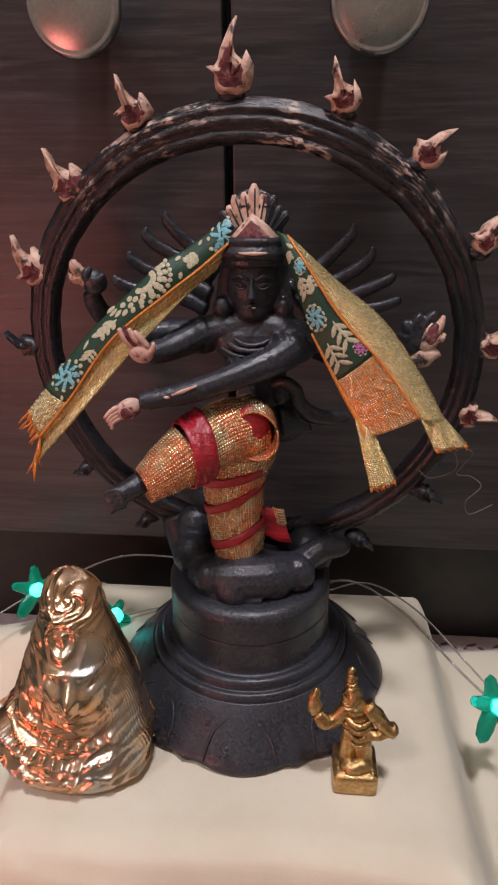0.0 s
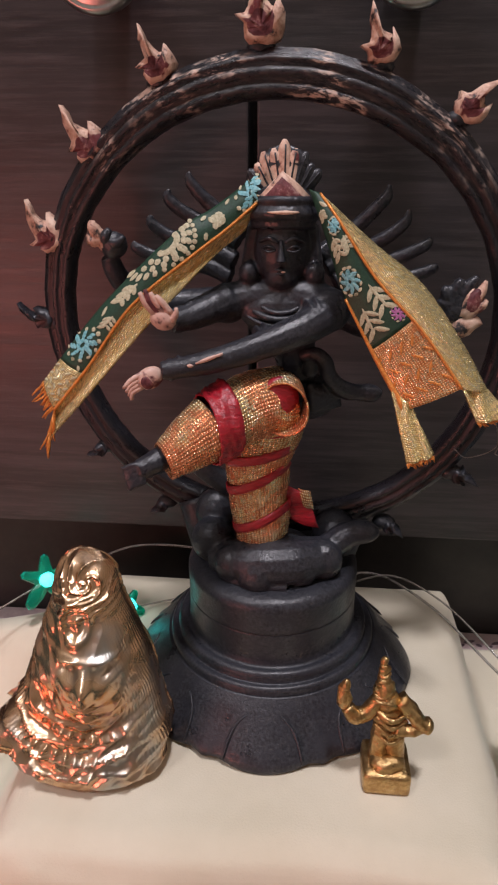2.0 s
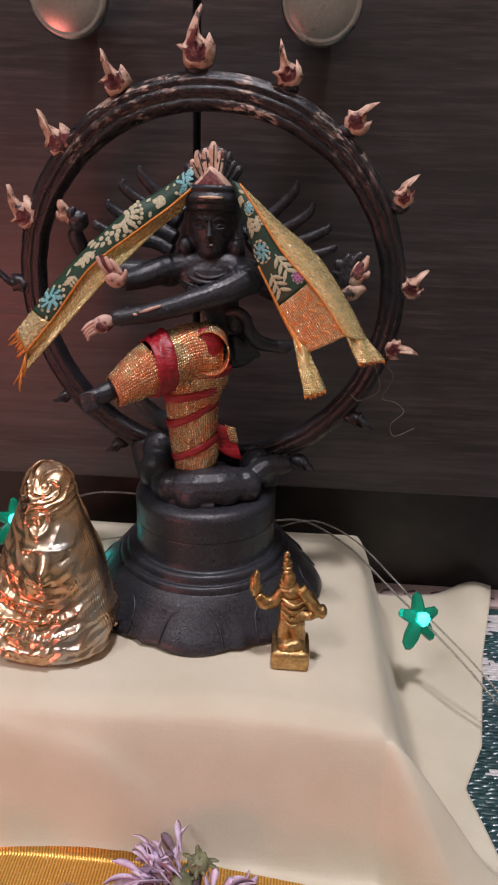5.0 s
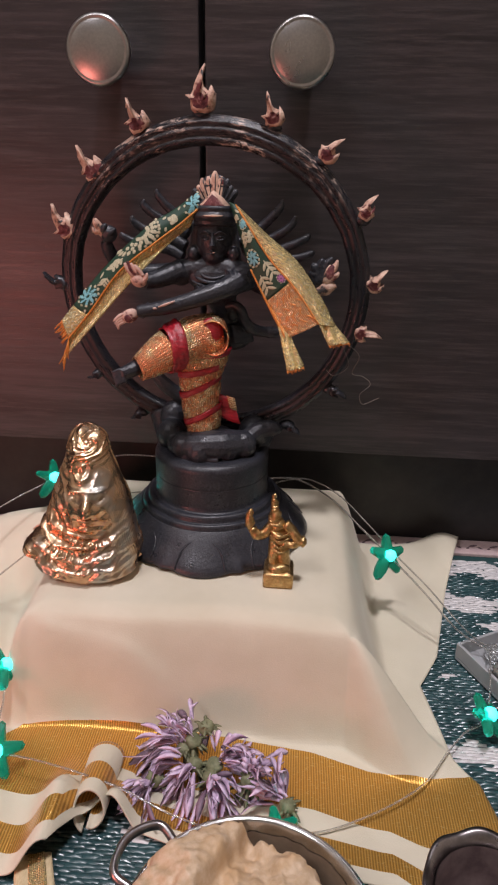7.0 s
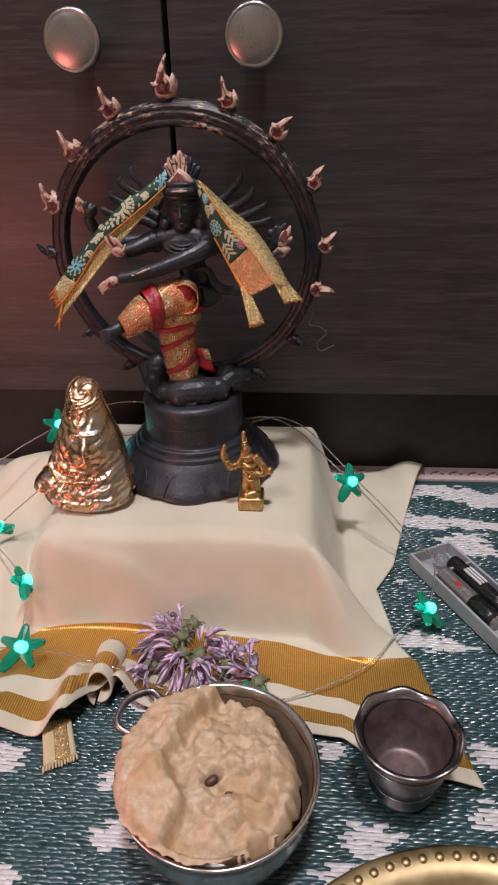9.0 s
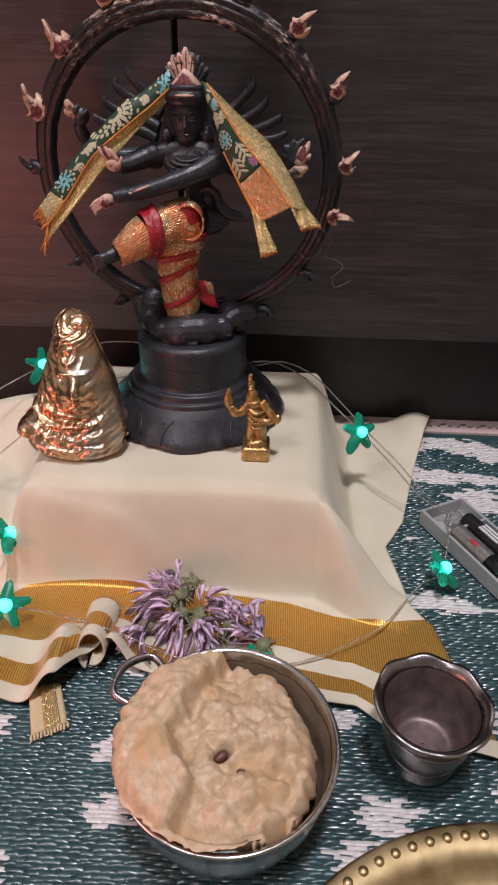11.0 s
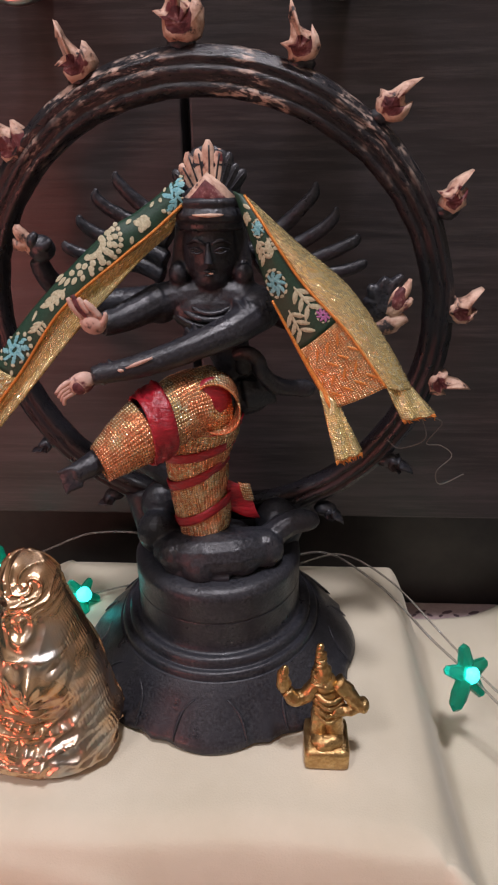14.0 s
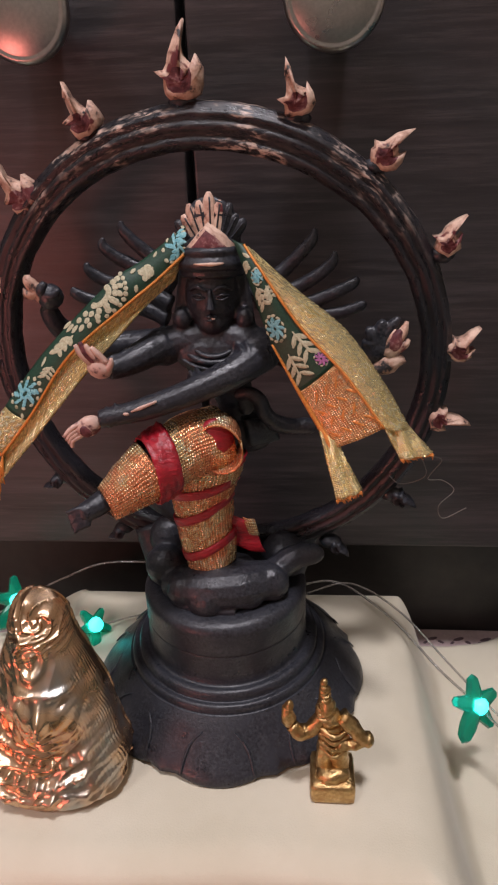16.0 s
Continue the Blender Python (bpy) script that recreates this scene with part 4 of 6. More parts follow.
    tube(bm, [(-0.0005 + 0.0080 * math.sin(a), 0.0513 - 0.0096 * math.cos(a), 0.2257 + 0.0006 * math.cos(a)) for a in np.linspace(-0.5, 0.75, 7)], [0.0003, 0.0009, 0.0003], 6, 14, (1, 0.7, 0.7), P)
    # flesh-painted hand in front of the raised knee, fingers down, wine palm
    blob(bm, mm(-36.0, 24.6, 183.4), (0.0040, 0.0022, 0.0032), (0, -25, 20), mat=F)
    blob(bm, mm(-36.4, 22.9, 182.6), (0.0019, 0.0009, 0.0021), (0, -25, 20), mat=W)
    for k in range(4):
        tube(bm, [mm(-38, 23.8, 184.8 - 1.2 * k), mm(-41.0, 23, 183.2 - 1.25 * k), mm(-43.4 + 0.7 * k, 22.6, 180.8 - 1.15 * k)], [0.0010, 0.0009, 0.0005], 6, 7, mat=F)
    # streaks of bare paint on the forearm
    tube(bm, [mm(-15.5, 26.6, 190.4), mm(-20, 25.7, 188.8), mm(-23, 25.0, 187.8)], [0.0004, 0.0007, 0.0003], 6, 8, (1, 0.5, 1), F)
    blob(bm, mm(-24.5, 24.8, 187.2), (0.0010, 0.0004, 0.0005), mat=F, seg=8)
    # raised open hand
    blob(bm, mm(-33.6, 35, 197.8), (0.0040, 0.0026, 0.0034), (0, 15, 0), mat=F)
    for k in range(4):
        tube(bm, [mm(-35.8 + 1.5 * k, 34.4, 199.4), mm(-38.4 + 1.6 * k, 33.6, 203), mm(-39.6 + 1.5 * k, 33.4, 206.4 - 0.8 * abs(k - 1))], [0.0012, 0.0011, 0.0006], 6, 8, mat=F if k != 1 else W)
    tube(bm, [mm(-31, 34.2, 197.6), mm(-29.6, 33.6, 199.6), mm(-29.4, 33.4, 201.4)], [0.0012, 0.0010, 0.0005], 6, 6, mat=F)
    # drum fingers of the rear hand, and the flame on the other palm
    for k, (dx, dz) in enumerate(((-3, 4.5), (0.5, 2.2), (3.5, 0.2), (-3.8, 0.8))):
        tube(bm, [mm(-52, 47, 216 + k), mm(-52 + dx, 45.5, 217 + dz), mm(-51 + dx * 1.4, 45.5, 219 + dz)], [0.0022, 0.0019, 0.0008], 8, 8, mat=P if k in (0, 3) else B)
    blob(bm, mm(52.5, 44.4, 194.8), (0.0058, 0.0024, 0.0030), (0, -20, 0), mat=P, rough=0.0009)
    blob(bm, mm(54.5, 44.0, 201.5), (0.0030, 0.0020, 0.0050), (0, 18, 0), mat=W, rough=0.0009)
    for dx, dz in ((5.4, 9.2), (6.4, 3.6), (2.0, 7.0)):
        tube(bm, [mm(52.5, 44.6, 198), mm(52 + dx * 0.8, 44.2, 199 + dz * 0.6), mm(52 + dx * 1.05, 44.4, 199 + dz)], [0.0020, 0.0017, 0.0005], 8, 8, mat=P)
    # wine gem on the brow of the fan crown
    tri = []
    for dx, dz in ((-8.0, 228.8), (-5.0, 231.6), (-0.4, 236.6), (3.4, 233.6), (8.0, 229.0), (4.0, 226.4), (-4.5, 226.0)):
        tri.append((bm.verts.new(mm(-0.4 + dx, 45.6 + 0.22 * abs(dx), dz)), bm.verts.new(mm(-0.4 + dx * 1.1, 52.5, dz))))
    core = bm.verts.new(mm(-0.2, 43.6, 230.6))
    inner = [bm.verts.new(a.co.lerp(core.co, 0.22) + Vector((0, -0.0004, 0))) for a, _ in tri]
    for q in range(7):
        (a0, a1), (c0, c1) = tri[q], tri[(q + 1) % 7]
        bm.faces.new((inner[q], inner[(q + 1) % 7], core)).material_index = W
        bm.faces.new((a0, c0, inner[(q + 1) % 7], inner[q])).material_index = P
        bm.faces.new((a0, a1, c1, c0)).material_index = P
    blob(bm, mm(-0.3, 54.2, 233.0), (0.0090, 0.0022, 0.0105), mat=B, seg=18, rough=0.0006)
    for k in range(9):
        a = radians(-46 + 11.5 * k)
        L = 0.0162 - 0.0052 * abs(a) - 0.0010 * (k % 2)
        d = Vector((math.sin(a) * 0.82, 0.10, math.cos(a)))
        b0 = mm(-0.4 + 0.8 * (k - 4), 52.0 + 0.25 * abs(k - 4), 228.5)
        tube(bm, [b0, b0 + d * L * 0.5, b0 + d * L * 0.85, b0 + d * L], [0.0018, 0.0021, 0.0018, 0.0006], 8, 12, (1, 0.55, 1), P if 0 < k < 6 else B)
        tube(bm, [b0 + d * L * 0.3 + Vector((0.0003, -0.0012, 0)), b0 + d * L * 0.92 + Vector((0.0003, -0.0010, 0))], [0.0003, 0.00025], 6, 6, mat=B)
    ob = part("statue", bm, [BLACK, PEEL, FLESH, WINE, ARCH])
    return tagged(ob, "black dancing statue in a flame-edged ring with flaking cream paint", "statue")


statue()


# ---- brocade scarf over the statue's shoulders ----
def panel(rows_a, rows_b, na, nb, sag=0.0, flute=0.0, k=0.0):
    """Grid of points between two edge curves, na along and nb across, bowed by sag."""
    a, b = spline(rows_a, na), spline(rows_b, na)
    out = []
    for i in range(na):
        row = []
        for j in range(nb):
            s = j / (nb - 1)
            p = Vector(a[i] * (1 - s) + b[i] * s)
            p.y -= sag * math.sin(math.pi * s) + flute * math.sin(k * s * math.pi + i * 0.25)
            row.append(p)
        out.append(row)
    return out


def on_panel(grid, s, t, lift=0.0006):
    """The place on a panel, s along and t across, lifted to its front."""
    i, j = s * (len(grid) - 1), t * (len(grid[0]) - 1)
    a, b = min(int(i), len(grid) - 2), min(int(j), len(grid[0]) - 2)
    fi, fj = i - a, j - b
    p = (grid[a][b] * (1 - fj) + grid[a][b + 1] * fj) * (1 - fi) + (grid[a + 1][b] * (1 - fj) + grid[a + 1][b + 1] * fj) * fi
    n = (grid[a + 1][b] - grid[a][b]).cross(grid[a][b + 1] - grid[a][b]).normalized()
    if n.y > 0:
        n = -n
    return p + n * lift


def leaf_motif(bm, grid, s, t, ds, dt, w, mat=0):
    """One flat stitched leaf from (s, t) along (ds, dt), w metres half-broad, a thread's thickness proud."""
    clamp = lambda q: min(0.995, max(0.005, q))
    pts = [on_panel(grid, clamp(s + ds * q), clamp(t + dt * q), 0.00045) for q in (0, 0.3, 0.7, 1)]
    d = pts[-1] - pts[0]
    if d.length < 1e-5:
        return
    up = on_panel(grid, clamp(s), clamp(t), 0.002) - on_panel(grid, clamp(s), clamp(t), 0.0)
    side = up.cross(d).normalized()
    w *= 0.62
    rows = [(pts[0], 0.35), (pts[1], 1.0), (pts[2], 0.95), (pts[3], 0.30)]
    ridge = up.normalized() * 0.00018
    left = [bm.verts.new(p - side * w * k) for p, k in rows]
    mid = [bm.verts.new(p + ridge) for p, k in rows]
    right = [bm.verts.new(p + side * w * k) for p, k in rows]
    for a, b in ((left, mid), (mid, right)):
        for k in range(3):
            bm.faces.new((a[k], b[k], b[k + 1], a[k + 1])).material_index = mat


def sprig(bm, grid, s, t, L, side, w=0.0011):
    w *= 1.25
    leaf_motif(bm, grid, s, t, L, 0.06 * side, w * 0.7)
    for q in (0.15, 0.5, 0.85):
        leaf_motif(bm, grid, s + L * q, t, L * 0.38, 0.24, w)
        leaf_motif(bm, grid, s + L * q, t, L * 0.38, -0.24, w)


def medallion(bm, grid, s, t, rs, rt, mat, n=13, a0=0.0, a1=2 * math.pi, w=0.0010):
    for k in range(n):
        a = a0 + (a1 - a0) * k / (n - 1)
        s0, t0 = s + rs * math.cos(a), t + rt * math.sin(a)
        leaf_motif(bm, grid, s0, t0, rs * 0.26 * math.cos(a), rt * 0.26 * math.sin(a), w * 1.15, 0)
    for q in (0.25, 0.55, 0.78):
        for k in range(8):
            a = a0 + (a1 - a0) * (k + 0.5) / 8
            leaf_motif(bm, grid, s + rs * q * math.cos(a), t + rt * q * math.sin(a), rs * 0.22 * math.cos(a + 1), rt * 0.30 * math.sin(a + 1), w * 1.7, mat)


def fringe(bm, a, b, down, n, L, r=0.0004):
    for k in range(n):
        p = Vector(a).lerp(Vector(b), (k + rnd.random() * 0.6) / n)
        d = Vector(down) + Vector((rnd.uniform(-0.25, 0.25), rnd.uniform(-0.15, 0.15), rnd.uniform(-0.1, 0.1)))
        l = L * rnd.uniform(0.6, 1.2)
        tube(bm, [p, p + d * l * 0.5, p + d * l + Vector((rnd.uniform(-1, 1), 0, rnd.uniform(-1, 1))) * 0.0008], [r, r, r * 0.5], 5, 5)


def scarf():
    sc = empty("scarf", "green and gold brocade scarf draped from the statue's head", "scarf")
    # end that hangs to one side, green upper half folded over gold
    up = [mm(-7, 49, 236), mm(-20, 46, 227), mm(-30, 43, 221), mm(-51, 41, 202), mm(-65, 38, 186), mm(-72, 36, 177.5)]
    fold = [mm(-7.5, 46, 228.5), mm(-16, 43.5, 221.5), mm(-25, 41, 215), mm(-43, 37, 201), mm(-57, 35, 183), mm(-68.5, 33, 169.5)]
    low = [mm(-11, 47, 221), mm(-21, 42, 213), mm(-29, 39, 205), mm(-40, 35, 194), mm(-58, 32, 174), mm(-71, 31, 160)]
    g = panel(up, fold, 60, 12, 0.0012)
    cut = 50
    bm = bmesh.new()
    sheet(bm, g[:cut])
    thicken(part("green_panel", bm, GREEN, sc), 0.0005)
    bm = bmesh.new()
    sheet(bm, g[cut - 1 :])
    thicken(part("end_panel", bm, GOLD_CLOTH, sc, "cream and gold woven end panel"), 0.0005)
    bm = bmesh.new()
    gl = panel(fold, low, 60, 10, -0.0012, 0.0003, 3)
    sheet(bm, gl)
    thicken(part("gold_lining", bm, GOLD_CLOTH, sc, "gold zari lining of the scarf"), 0.0005)
    bm = bmesh.new()
    tube(bm, [p + Vector((0, -0.0005, 0)) for p in fold], [0.0005], 7, 70)
    part("cord", bm, ORANGE_CORD, sc, "orange corded edge")
    bm = bmesh.new()
    medallion(bm, g, 0.04, 0.45, 0.060, 0.46, 1, 11, 0.4, 2 * math.pi - 0.4)
    sprig(bm, g, 0.17, 0.50, 0.06, 1)
    leaf_motif(bm, g, 0.13, 0.12, 0.02, 0.1, 0.0008)
    leaf_motif(bm, g, 0.25, 0.15, 0.04, 0.05, 0.0010)
    leaf_motif(bm, g, 0.30, 0.65, 0.03, 0.2, 0.0010)
    medallion(bm, g, 0.435, 0.15, 0.085, 0.62, 2, 15, -0.2, math.pi + 0.2)
    sprig(bm, g, 0.54, 0.50, 0.055, 1)
    leaf_motif(bm, g, 0.62, 0.25, 0.03, 0.1, 0.0010)
    sprig(bm, g, 0.64, 0.70, 0.035, -1, 0.0007)
    medallion(bm, g, 0.745, 0.40, 0.048, 0.42, 1, 13, 0, 2 * math.pi)
    leaf_motif(bm, g, 0.81, 0.7, 0.02, 0.1, 0.0008)
    part("embroidery", bm, [LEAF, TURQ, LEAF], sc, "cream and turquoise stitched paisley")
    bm = bmesh.new()
    for k in range(5):
        for q in (0.15, 0.4, 0.65, 0.9):
            leaf_motif(bm, g, 0.85 + 0.028 * k, q, 0.018, 0.14 if k % 2 else -0.14, 0.0006)
    part("embroidery", bm, LEAF, sc)
    bm = bmesh.new()
    fringe(bm, up[-1], fold[-1], (-0.6, -0.1, -0.6), 16, 0.0055)
    fringe(bm, fold[-1], low[-1], (-0.25, -0.1, -0.9), 22, 0.0065)
    part("fringe", bm, ORANGE_CORD, sc, "frayed orange fringe")
    # the other end, wider, with a gold back folded over its outer edge
    inn = [mm(7, 47, 232), mm(12, 41, 220), mm(18, 37, 204), mm(28, 32, 187), mm(36, 27, 175)]
    mid = [mm(10, 46, 231), mm(15, 40, 225), mm(26, 35, 210), mm(39, 30, 197), mm(50, 24, 183)]
    out = [mm(11, 48, 230), mm(25, 43, 218.5), mm(39, 38, 208), mm(50, 33, 194), mm(58, 28, 181)]
    g = panel(inn, mid, 60, 14, 0.001)
    cut = 42
    bm = bmesh.new()
    sheet(bm, g[:cut])
    thicken(part("green_panel", bm, GREEN, sc), 0.0005)
    bm = bmesh.new()
    sheet(bm, g[cut - 1 :])
    thicken(part("end_panel", bm, ORANGE_CLOTH, sc, "orange and gold woven end panel"), 0.0005)
    gl = panel(mid, out, 60, 10, 0.002)
    bm = bmesh.new()
    sheet(bm, gl)
    thicken(part("gold_lining", bm, GOLD_CLOTH, sc, "gold zari lining of the scarf"), 0.0005)
    bm = bmesh.new()
    tube(bm, [p + Vector((0, -0.0005, 0)) for p in mid], [0.00045], 7, 70)
    part("cord", bm, ORANGE_CORD, sc)
    bm = bmesh.new()
    tube(bm, [p + Vector((0, -0.0004, 0)) for p in inn[2:]], [0.0004, 0.0007, 0.0011], 7, 40)
    part("cord", bm, ORANGE_CORD, sc)
    bm = bmesh.new()
    leaf_motif(bm, g, 0.08, 0.5, 0.06, 0.3, 0.0008)
    sprig(bm, g, 0.13, 0.35, 0.05, 1, 0.0007)
    medallion(bm, g, 0.25, 0.66, 0.03, 0.26, 1, 11)
    sprig(bm, g, 0.28, 0.38, 0.075, 1, 0.0008)
    sprig(bm, g, 0.31, 0.80, 0.05, -1, 0.0007)
    medallion(bm, g, 0.455, 0.34, 0.045, 0.26, 1, 13)
    sprig(bm, g, 0.50, 0.74, 0.10, 1, 0.0009)
    sprig(bm, g, 0.56, 0.30, 0.09, -1, 0.0009)
    medallion(bm, g, 0.645, 0.86, 0.026, 0.12, 2, 9, w=0.0006)
    part("embroidery", bm, [LEAF, TURQ, PINK_THREAD], sc, "cream and turquoise stitched leaves")
    bm = bmesh.new()
    for k in range(4):
        for q in (0.12, 0.36, 0.6, 0.84):
            leaf_motif(bm, g, 0.73 + 0.062 * k, q, 0.04, 0.15 if k % 2 else -0.15, 0.0006, 0)
    part("embroidery", bm, ORANGE_CORD, sc)
    # split gold tails with fringe
    for a0, a1, b0, b1 in ((mm(31.5, 29.5, 181), mm(37.5, 27, 176.5), mm(36.8, 20, 161.5), mm(44.5, 22, 163.5)), (mm(49.5, 24.5, 184), mm(58, 28, 181.5), mm(55, 23, 173.5), mm(64.5, 24, 175))):
        bm = bmesh.new()
        gg = panel([a0, a0.lerp(b0, 0.5), b0], [a1, a1.lerp(b1, 0.5), b1], 20, 12, 0.0008, 0.0006, 4)
        sheet(bm, gg)
        tail = thicken(part("tail", bm, GOLD_CLOTH, sc), 0.0005)
        bm = bmesh.new()
        dn = ((b0 - a0).normalized() + (b1 - a1).normalized()) / 2
        fringe(bm, b0, b1, dn, 26, 0.0014, 0.00025)
        part("fringe", bm, ORANGE_CORD, tail)
    return sc


scarf()


# ---- ribbon wound round the leg ----
def ribbon():
    rb = empty("ribbon_wrap", "gold glitter ribbon with red satin edges wound round the statue's leg", "ribbon")

    def band(axis, radii, slant, name, material, label="", seg=28, n=10, flat=(1, 1, 1), parent=rb, t=0.0006, crease=0.02):
        c = spline(axis, n)
        r = np.interp(np.linspace(0, 1, n), np.linspace(0, 1, len(radii)), radii)
        bm = bmesh.new()
        ax = Vector(c[-1] - c[0]).normalized()
        side = ax.cross(Vector((0, 1, 0))).normalized()
        up = side.cross(ax)
        rows = []
        for i in range(n):
            row = []
            for k in range(seg + 1):
                a = 2 * math.pi * k / seg
                o = side * math.cos(a) + up * math.sin(a)
                w = 1 + 0.05 * noise.noise(Vector((math.cos(a) * 1.6, math.sin(a) * 1.6 + i * 0.25, axis[0][2] * 900))) + 0.03 * noise.noise(Vector((math.cos(a) * 3 + i * 0.3, math.sin(a) * 3, 3.0 + i * 0.5))) + crease * noise.noise(Vector((math.cos(a) * 7 + i * 0.9, math.sin(a) * 7, 9.0 + i * 0.2)))
                row.append(Vector(c[i]) + Vector((o.x * flat[0], o.y * flat[1], o.z * flat[2])) * r[i] * w + ax * slant * math.cos(a))
            rows.append(row)
        sheet(bm, rows)
        bmesh.ops.remove_doubles(bm, verts=bm.verts, dist=1e-6)
        return thicken(part(name, bm, material, parent, label), t)

    # standing leg, from hip to ankle, each turn over the one below
    turns = [(mm(-3.5, 44, 164), mm(-6, 44, 153), 0.0112, 0.0104, -0.0032), (mm(-6, 44, 155), mm(-7, 44, 145), 0.0110, 0.0096, -0.0042), (mm(-6.8, 44, 146), mm(-6, 44, 130), 0.0102, 0.0088, -0.0048), (mm(-5.6, 44, 131.5), mm(-4.4, 44, 118.5), 0.0096, 0.0082, -0.0042)]
    for a, b, r0, r1, sl in turns:
        d = (b - a).normalized()
        g = band([a, a.lerp(b, 0.5), b], [r0, (r0 + r1) / 2 + 0.0003, r1], sl, "turn", WRAP_GOLD, flat=(1, 0.8, 1))
        band([a - d * 0.0004, a + d * 0.0028], [r0 + 0.0005, r0 + 0.0004], sl, "edge", RED, "red satin edge", n=4, flat=(1, 0.8, 1), parent=g)
    # raised thigh
    g = band([mm(0, 42, 171), mm(-9, 36, 171), mm(-16, 31, 168.5)], [0.0110, 0.0105, 0.0098], 0.001, "turn", WRAP_GOLD, flat=(1, 0.9, 1))
    band([mm(-15, 32, 169), mm(-18, 29.8, 167.8), mm(-21, 27.8, 166.4)], [0.0111, 0.0108, 0.0103], 0.0030, "edge", RED, "crumpled red satin band", seg=56, n=14, flat=(1, 0.9, 1), parent=g, crease=0.09)
    g = band([mm(-19.5, 28.5, 167), mm(-26, 24, 163.5), mm(-32.5, 20, 159.5)], [0.0096, 0.0080, 0.0056], 0.001, "turn", WRAP_GOLD, flat=(1, 0.9, 1))
    # loop tucked at the waist
    bm = bmesh.new()
    rows = []
    for i in range(30):
        a = 2 * math.pi * i / 30 + 0.4
        w = 0.0060 + 0.0015 * math.cos(a)
        c = Vector((0.0005 + 0.0072 * math.cos(a), 0.033, 0.1738 + 0.0082 * math.sin(a)))
        rows.append([c + Vector((0.0012 * q, -w * q + 0.003, -0.0012 * q)) for q in np.linspace(-0.3, 1, 6)])
    rows.append(rows[0])
    sheet(bm, rows)
    lp = thicken(part("loop", bm, WRAP_GOLD, rb, "tucked ribbon loop"), 0.0005)
    bm = bmesh.new()
    blob(bm, (-0.0005, 0.0335, 0.1745), (0.0064, 0.0030, 0.0074), (0, 18, 0), 16, 0, 0.0004)
    part("lining", bm, RED, lp, "red satin inside of the loop")
    # loose tail behind the ankle
    bm = bmesh.new()
    g = panel([mm(2, 44, 141), mm(7, 44, 139), mm(9.5, 46, 137)], [mm(4, 44, 128), mm(9, 45, 125.5), mm(14, 47, 123)], 14, 10, 0.0008, 0.0007, 2)
    sheet(bm, g)
    tl = thicken(part("tail", bm, RED, rb, "red satin ribbon tail"), 0.0006)
    bm = bmesh.new()
    g2 = panel([mm(6.5, 43.4, 140), mm(8.5, 44, 139), mm(10.5, 45.4, 138)], [mm(8.5, 43.4, 133), mm(10, 44.2, 132), mm(12, 45.6, 131)], 8, 6, 0.0004)
    sheet(bm, g2)
    thicken(part("glitter", bm, WRAP_GOLD, tl), 0.0004)
    return rb


ribbon()


